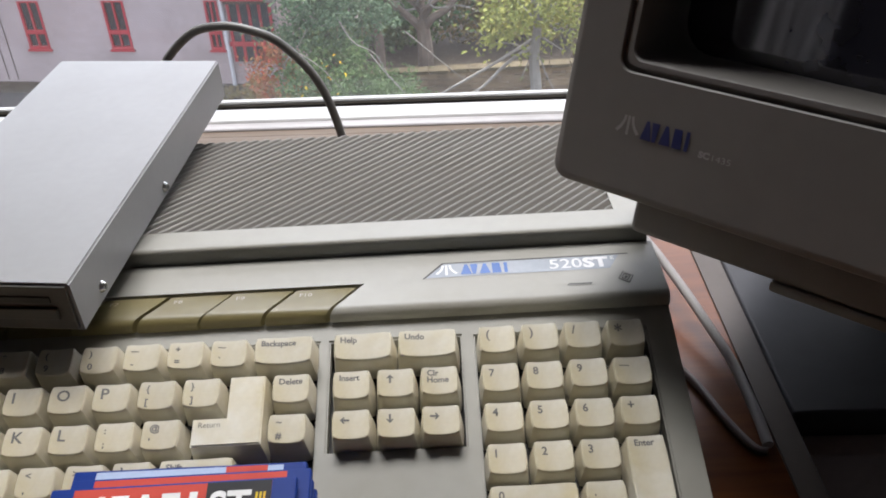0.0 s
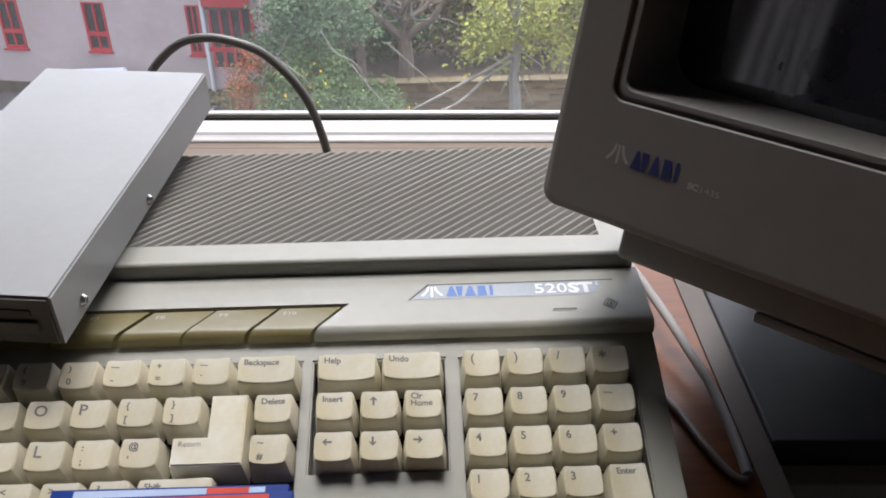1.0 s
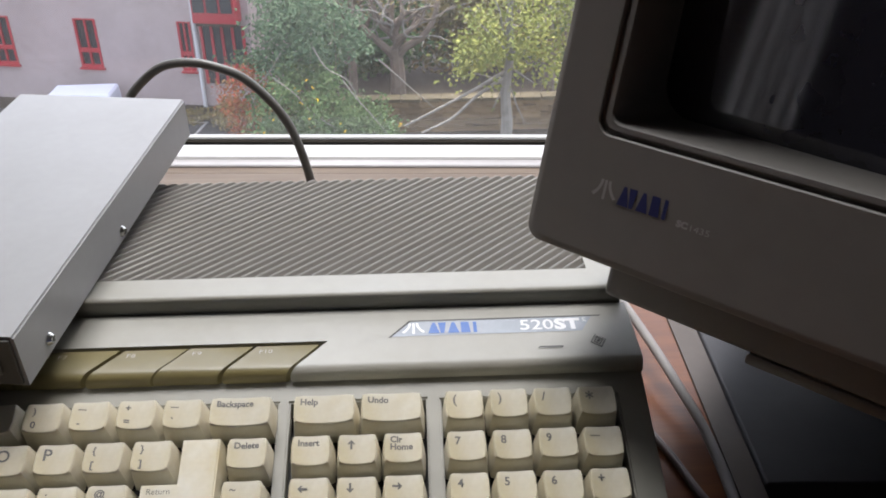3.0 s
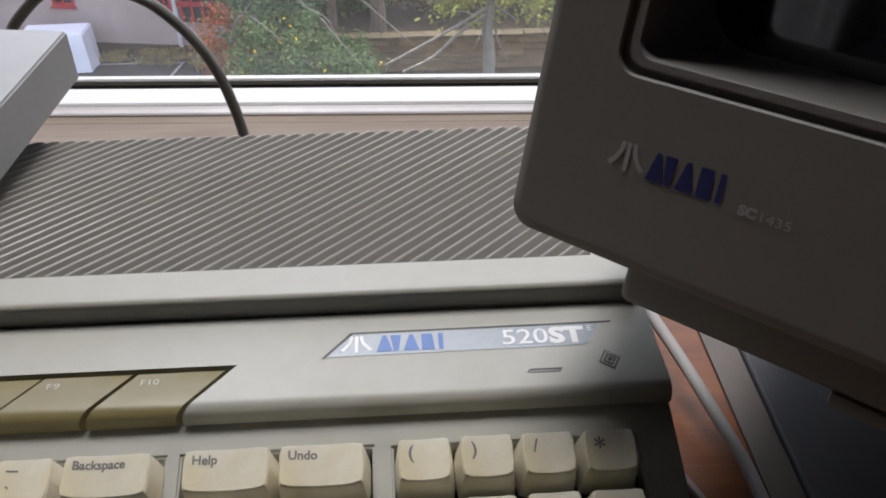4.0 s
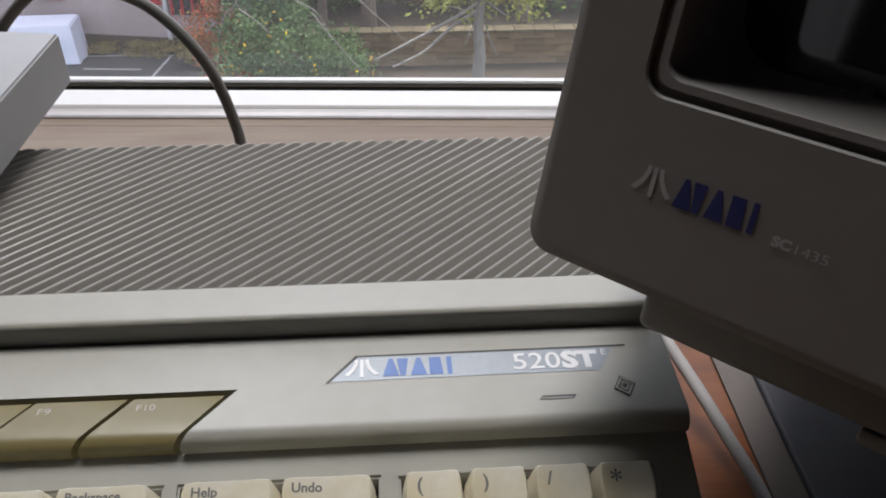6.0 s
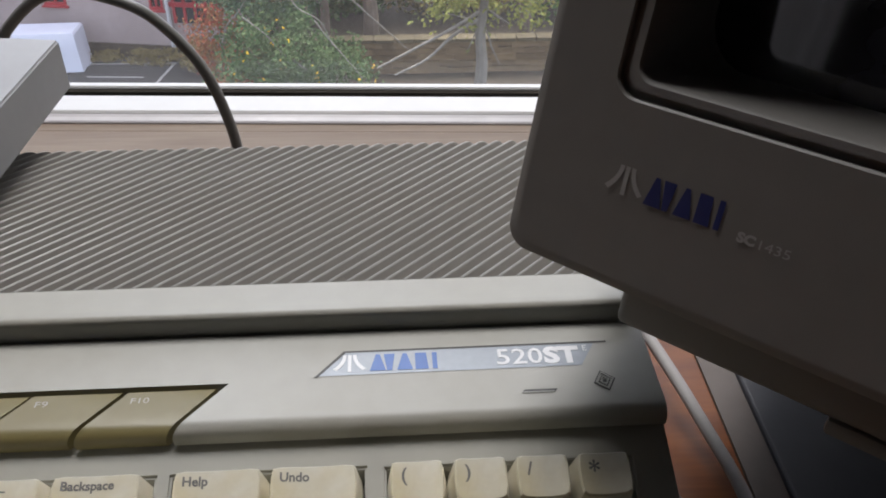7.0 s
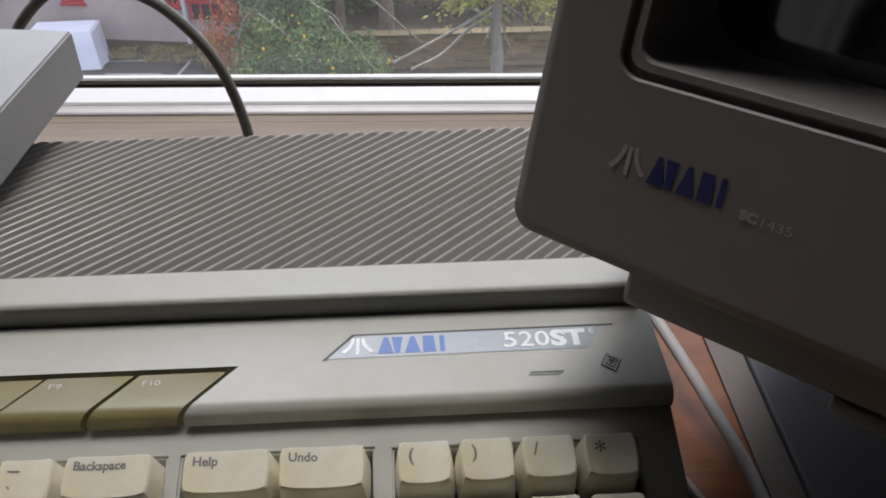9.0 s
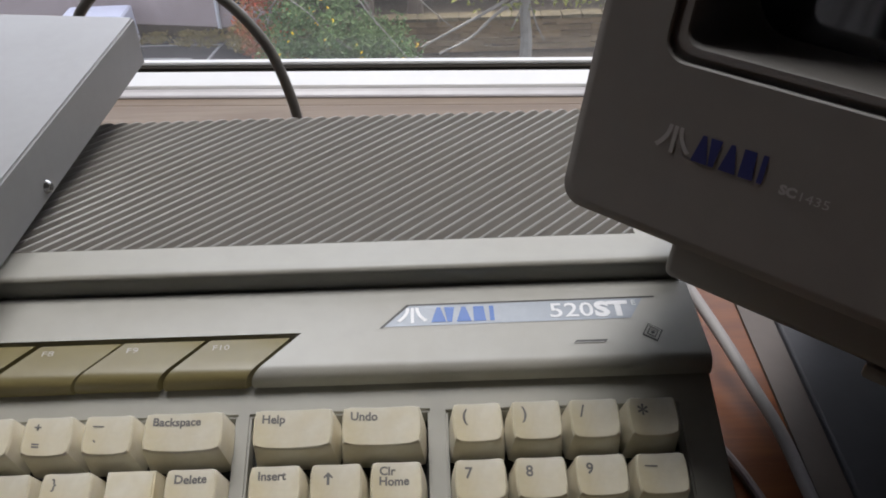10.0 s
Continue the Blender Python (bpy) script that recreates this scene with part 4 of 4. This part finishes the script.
def building():
    b = thing("apartment_building", "pinkish grey rendered building with red window frames across the car park", "building",
              Matrix.Translation((-8.5, 29, 0)) @ Matrix.Rotation(radians(-10), 4, "Z") @ Matrix.Translation((8.5, -29, 0)))
    y = 29.0
    xs0, xs1 = -38.0, -5.1
    cols = [(-10.88 - 3.12 * k - 0.395, -10.88 - 3.12 * k + 0.395) for k in range(8)] + [(-7.62, -7.15)]
    rows = [(-9.36, -7.67), (-6.0, -4.3), (-2.7, -1.0)]
    edges_x = sorted({xs0, xs1, *[v for c in cols for v in c]})
    edges_z = sorted({GROUND, 0.6, *[v for r in rows for v in r]})
    w = bmesh.new()
    for i in range(len(edges_x) - 1):
        for j in range(len(edges_z) - 1):
            xm, zm = (edges_x[i] + edges_x[i + 1]) / 2, (edges_z[j] + edges_z[j + 1]) / 2
            if any(a < xm < c for a, c in cols) and any(a < zm < c for a, c in rows):
                continue
            box(edges_x[i], edges_x[i + 1], y, y + 0.3, edges_z[j], edges_z[j + 1], bm=w)
    bmesh.ops.remove_doubles(w, verts=w.verts[:], dist=1e-5)
    part("wall", w, harl, b)
    part("end_wall", box(xs1 - 0.3, xs1, y + 0.3, y + 9, GROUND, 0.6), harl, b)
    part("plinth", box(xs0, xs1, y - 0.06, y - 0.002, GROUND, GROUND + 0.42), mortar, b, "dirty grey base course")
    part("roof", prism([(y - 0.4, 0.6), (y + 4.5, 3.2), (y + 9.3, 0.6)], xs0, xs1 + 0.2), mortar, b)
    for a, c in cols:
        for r0, r1 in rows:
            block_window(b, a, c, r0, r1, y)
    # projecting red bay beside the downpipe
    bay = part("bay", box(-6.80, -5.35, y - 0.55, y - 0.002, -7.55, -4.2), red_paint, b, "red timber bay window")
    part("bay_underside", box(-6.74, -5.41, y - 0.50, y - 0.01, -7.66, -7.552), mortar, bay)
    for k in range(3):
        part("bay_pane", box(-6.74 + 0.46 * k, -6.36 + 0.46 * k, y - 0.58, y - 0.552, -7.2, -4.5), far_glass, bay)
    door = part("glazed_door", box(-6.80, -5.35, y - 0.04, y - 0.003, -9.75, -7.75), far_glass, b, "glazed red doors")
    for k in range(5):
        part("stile", box(-6.82 + 0.36 * k, -6.73 + 0.36 * k, y - 0.10, y - 0.042, -9.75, -7.75), red_paint, door)
    part("transom", box(-6.95, -5.30, y - 0.11, y - 0.043, -9.2, -9.05), red_paint, door)
    for x in (-15.25, -15.62):
        part("joint_strip", box(x, x + 0.035, y - 0.012, y - 0.002, -10.5, 0.5), mortar, b, "dark vertical joint in the render")
    for x in (-6.98,):
        part("downpipe", tube([Vector((x, y - 0.10, z)) for z in (-10.6, -8, -4, 0.5)], 0.07, sides=10), white_pipe, b, "white painted downpipe", smooth=True)


def grounds():
    bm = bmesh.new()
    flat_poly(bm, [(-900, -900), (900, -900), (900, 1800), (-900, 1800)], GROUND)
    tagged(part("ground", bm, tarmac), "dark tarmac car park", "ground", kind="structure")
    tagged(part("lower_storeys", box(-1.6, 2.45, -3.45, 0.50, GROUND, -0.86), harl), "plain rendered wall of the storeys below the room", "wall", kind="structure")
    bm = bmesh.new()
    flat_poly(bm, [(-5.4, 20.5), (40, 20.5), (40, 60), (-4.6, 60)], GROUND + 0.02)
    tagged(part("planting_bed", bm, soil), "brown leaf-littered earth under trees", "ground", kind="structure")
    for i, (a, c) in enumerate((((-11.5, 28.30), (-6.9, 28.22)), ((-6.98, 28.2), (-7.75, 23.5)), ((-9.6, 27.18), (-7.75, 27.05)))):
        a, c = Vector(a), Vector(c)
        n = (c - a).normalized().orthogonal() * 0.05
        bm = bmesh.new()
        flat_poly(bm, [a - n, c - n, c + n, a + n], GROUND + 0.006)
        tagged(part("bay_line", bm, line_paint), "worn white parking bay line on tarmac", "road marking", "parking bay lines", "structure")
    # draped white cover
    bm = bmesh.new()
    rnd = random.Random(5)
    rings = []
    for z, s in ((1.02, 0.0), (1.02, 0.94), (0.96, 1.0), (0.5, 1.03), (0.0, 1.10)):
        ring = []
        for k in range(32):
            a = 2 * math.pi * k / 32
            ca, sa = math.cos(a), math.sin(a)
            q = max(abs(ca), abs(sa))
            wob = 1 + (0.03 * math.sin(5 * a + 1) + rnd.uniform(-0.015, 0.015)) * (1.02 - z)
            ring.append(bm.verts.new((-10.9 + 1.05 * s * ca / q * wob, 28.1 + 0.55 * s * sa / q * wob, GROUND + 0.03 + 1.25 * z + 0.02 * ca)))
        rings.append(ring)
    for a, b in zip(rings, rings[1:]):
        for k in range(32):
            bm.faces.new((a[k], a[(k + 1) % 32], b[(k + 1) % 32], b[k]))
    bmesh.ops.remove_doubles(bm, verts=bm.verts[:], dist=1e-4)
    tagged(part("covered_table", bm, sheet_white, smooth=True), "low table under a draped white sheet by the building", "table")
    # boundary wall
    w = thing("boundary_wall", "low mossy brown stone boundary wall behind the trees", "wall", kind="structure")
    part("core", box(-4.2, 16, 27.02, 27.4, GROUND, -9.92), mortar, w)
    rnd = random.Random(9)
    meshes = []
    for k in range(6):
        b = box(-0.5, 0.5, -0.5, 0.5, -0.5, 0.5, 0.07, 1)
        for v in b.verts:
            v.co += Vector([rnd.uniform(-0.04, 0.04) for _ in range(3)])
        me = bpy.data.meshes.new("stone")
        b.to_mesh(me)
        b.free()
        me.materials.append(stone)
        meshes.append(me)
    for r in range(5):
        x = -4.2 + rnd.uniform(0, 0.3)
        while x < 10:
            l = rnd.uniform(0.35, 0.8)
            s = new("stone", meshes[rnd.randrange(6)])
            s.parent = w
            s.matrix_basis = Matrix.LocRotScale((x + l / 2, 27.0 + rnd.uniform(-0.03, 0.03), GROUND + 0.12 + 0.215 * r + rnd.uniform(-0.03, 0.03)), Matrix.Rotation(rnd.uniform(-0.09, 0.09), 3, "Y").to_quaternion(), (l + 0.02, 0.14, rnd.uniform(0.18, 0.25)))
            x += l
    copings = []
    for me in meshes:
        me = me.copy()
        me.materials[0] = moss_dimmed
        copings.append(me)
    for k in range(22):
        s = new("coping_stone", copings[k % 6])
        s.parent = w
        s.matrix_basis = Matrix.LocRotScale((-3.9 + 0.66 * k, 27.1, -9.86), None, (0.64, 0.5, 0.12))


def pale_tree():
    t = thing("tree", "slim pale-barked tree with thin yellow-green autumn leaves", "tree")
    x, y = 2.95, 24.6
    b = tube(smooth_path([(x - 0.06, y, GROUND - 0.05), (x + 0.02, y, -9.8), (x - 0.05, y, -8.8), (x + 0.05, y, -7.6), (x, y, -6.2), (x + 0.1, y, -4.2)], 6), 0.21, 0.06, 9)
    part("trunk", b, bark_pale, t, smooth=True)
    for i, (p, q, r) in enumerate((((x, y, -8.3), (x - 2.6, y - 0.5, -9.85), 0.06), ((x, y, -8.1), (x - 3.1, y - 0.3, -9.7), 0.055), ((x, y, -8.6), (x - 1.2, y, -8.2), 0.04),
                                   ((x, y, -7.8), (x + 1.1, y, -6.6), 0.05), ((x, y, -7.6), (x - 1.2, y, -6.2), 0.05), ((x, y, -7.9), (x + 0.8, y - 0.2, -8.5), 0.035),
                                   ((x, y, -7.2), (x - 0.7, y - 0.5, -5.6), 0.04), ((x, y, -8.5), (x + 0.5, y - 0.4, -9.6), 0.03), ((x, y, -8.4), (x - 0.45, y - 0.3, -9.2), 0.03))):
        part("limb", limb(p, q, r, 0.03 if i < 2 else 0.015, i + 3, 0.12), bark_pale, t, smooth=True)
    crown("crown", t, leaves(3600, (x + 0.15, y - 0.2, -6.8), (1.9, 1.3, 1.75), 0.08, 3, 44), leaf_yellow)
    crown("crown", t, leaves(500, (x - 1.3, y, -7.6), (0.7, 0.7, 0.6), 0.075, 8, 8), leaf_yellow)


def brown_tree(x, y, seed, scale=1.0):
    t = thing("tree", "bare brown forked tree behind the stone wall", "tree", group="bare brown trees")
    b = tube(smooth_path([(x, y, GROUND), (x + 0.05, y, -9.7), (x - 0.02, y, -8.6)], 6), 0.30 * scale, 0.22 * scale, 9)
    part("trunk", b, bark_brown, t, smooth=True)
    rnd = random.Random(seed)
    for i in range(14):
        a = 2 * math.pi * i / 14 + rnd.uniform(-0.3, 0.3)
        s = rnd.uniform(1.0, 2.4) * scale
        part("limb", limb((x, y, -8.8 + 0.08 * i), (x + s * math.cos(a), y + 0.4 * s * math.sin(a), -6.6 + rnd.uniform(-1.0, 1.2)), 0.10 * scale, 0.02, seed + i, 0.25), bark_brown, t, smooth=True)
    for i in range(14):
        a = rnd.uniform(0, 6.28)
        s = rnd.uniform(1.4, 2.6) * scale
        part("branch", limb((x + 0.3 * math.cos(a), y - 0.2, -8.2 + 0.1 * i), (x + s * math.cos(a), y - rnd.uniform(0.2, 1.0), -7.4 + rnd.uniform(-1.2, 1.0)), 0.045 * scale, 0.012, seed + 20 + i, 0.4), bark_pale, t, smooth=True)
    for i, side in enumerate((1, -1)):
        pts = [(x, y, -9.0), (x + side * 0.35, y - 0.15, -8.55), (x + side * 0.95, y - 0.25, -8.15 + 0.2 * i), (x + side * 1.35, y - 0.2, -7.4), (x + side * 1.5, y, -6.2)]
        part("limb", tube(smooth_path([(px * scale + x * (1 - scale), py, pz) for px, py, pz in pts], 6), 0.16 * scale, 0.06, 9), bark_brown, t, smooth=True)
    crown("crown", t, leaves(1000, (x, y, -6.0), (2.4, 1.2, 1.4), 0.07, seed + 50, 24), leaf_dark)


def shrub(centre, size, count, leaf, mat, seed, label, flowers=0):
    s = thing("shrub", label, "shrub")
    c = Vector(centre)
    for i in range(5):
        a = i * 1.3
        part("stem", limb((c.x + 0.1 * math.cos(a), c.y, GROUND), (c.x + size[0] * 0.6 * math.cos(a), c.y + size[1] * 0.5 * math.sin(a), c.z + size[2] * 0.4), 0.03, 0.01, seed + i), bark_brown, s)
    crown("crown", s, leaves(count, centre, size, leaf, seed, 34), mat)
    if flowers:
        crown("flowers", s, leaves(flowers, (c.x, c.y - size[1] * 0.6, c.z), size, 0.065, seed + 1, 20), petal, "small yellow flowers")


def garden():
    shrub((-3.3, 24.8, -9.4), (1.7, 1.2, 1.5), 7000, 0.07, leaf_green, 21, "green shrub with yellow flowers", 40)
    shrub((-3.4, 26.2, -7.4), (2.0, 1.2, 1.3), 6500, 0.074, leaf_blue, 22, "tall blue-green evergreen shrub")
    shrub((-1.6, 25.2, -9.9), (1.3, 1.0, 0.9), 3500, 0.066, leaf_green, 23, "low green shrub under the trees", 16)
    shrub((-4.9, 25.6, -9.3), (1.05, 0.8, 1.1), 2200, 0.06, leaf_red, 24, "red-leaved autumn shrub by the car park")
    shrub((-4.6, 24.2, -10.4), (0.9, 0.6, 0.5), 1200, 0.07, leaf_red, 27, "low russet shrub on bare earth")
    shrub((-5.7, 27.6, -10.5), (0.9, 0.7, 0.5), 1200, 0.07, leaf_dark, 28, "low untidy shrub beside the building")
    shrub((-7.6, 28.2, -10.75), (0.9, 0.35, 0.3), 900, 0.06, leaf_dark, 29, "low brown untidy plants along the building")
    shrub((-9.3, 28.5, -10.82), (0.6, 0.3, 0.2), 500, 0.05, leaf_dark, 30, "low brown untidy plants along the building")
    brown_tree(-0.4, 28.6, 31)
    brown_tree(4.9, 28.9, 41, 0.9)
    brown_tree(-2.0, 29.6, 51, 0.6)
    pale_tree()
    s = thing("fallen_branches", "bare pale branches leaning through the green shrub", "branches")
    for i, (a, b) in enumerate((((-3.9, 24.0, -8.0), (-2.2, 24.0, -9.6)), ((-2.7, 24.2, -7.2), (-1.4, 24.0, -8.9)), ((-4.6, 24.4, -8.9), (-3.6, 24.0, -7.3)), ((-1.9, 24.2, -8.2), (-0.6, 24.0, -9.9)), ((-0.9, 25.5, -8.0), (0.9, 25.2, -9.6)))):
        part("branch", limb(a, b, 0.022, 0.010, 70 + i, 0.1), bark_pale, s, smooth=True)
    for i, (x, y, z) in enumerate(((-2, 33, -8), (3, 33.5, -8), (8, 33, -8), (-3, 36, -5), (4, 36.5, -5), (11, 36, -5))):
        t = thing("hedge", "dense dark woodland edge behind the wall", "hedge", kind="stuff")
        crown("foliage", t, leaves(7000, (x, y, z), (3.6, 1.6, 3.2), 0.15, 60 + i, 60), leaf_dark if i % 2 else leaf_green)


def curtain(y0, y1, folds, label):
    """A pale curtain on the side wall, seen in the dark screen."""
    bm = bmesh.new()
    n = 12 * folds
    rows = []
    for z in (-0.70, 0.6, 2.1):
        rows.append([bm.verts.new((-1.26 + 0.016 * math.sin(2 * math.pi * k / 12 + 0.6 * math.sin(k * 0.21)), y0 + (y1 - y0) * k / n, z)) for k in range(n + 1)])
    for a, b in zip(rows, rows[1:]):
        for k in range(n):
            bm.faces.new((a[k], a[k + 1], b[k + 1], b[k]))
    c = part("curtain", bm, curtain_cloth, smooth=True)
    md = c.modifiers.new("thickness", "SOLIDIFY")
    md.thickness = 0.002
    tagged(c, label, "curtain")


room()
desk()
low_case()
computer()
disk_drive()
monitor()
mouse_cable()
floppies()
curtain(-0.56, -0.35, 5, "pale curtain hanging on the side wall")
curtain(-0.27, -0.23, 1, "narrow pale curtain gathered beside the window")
building()
grounds()
garden()
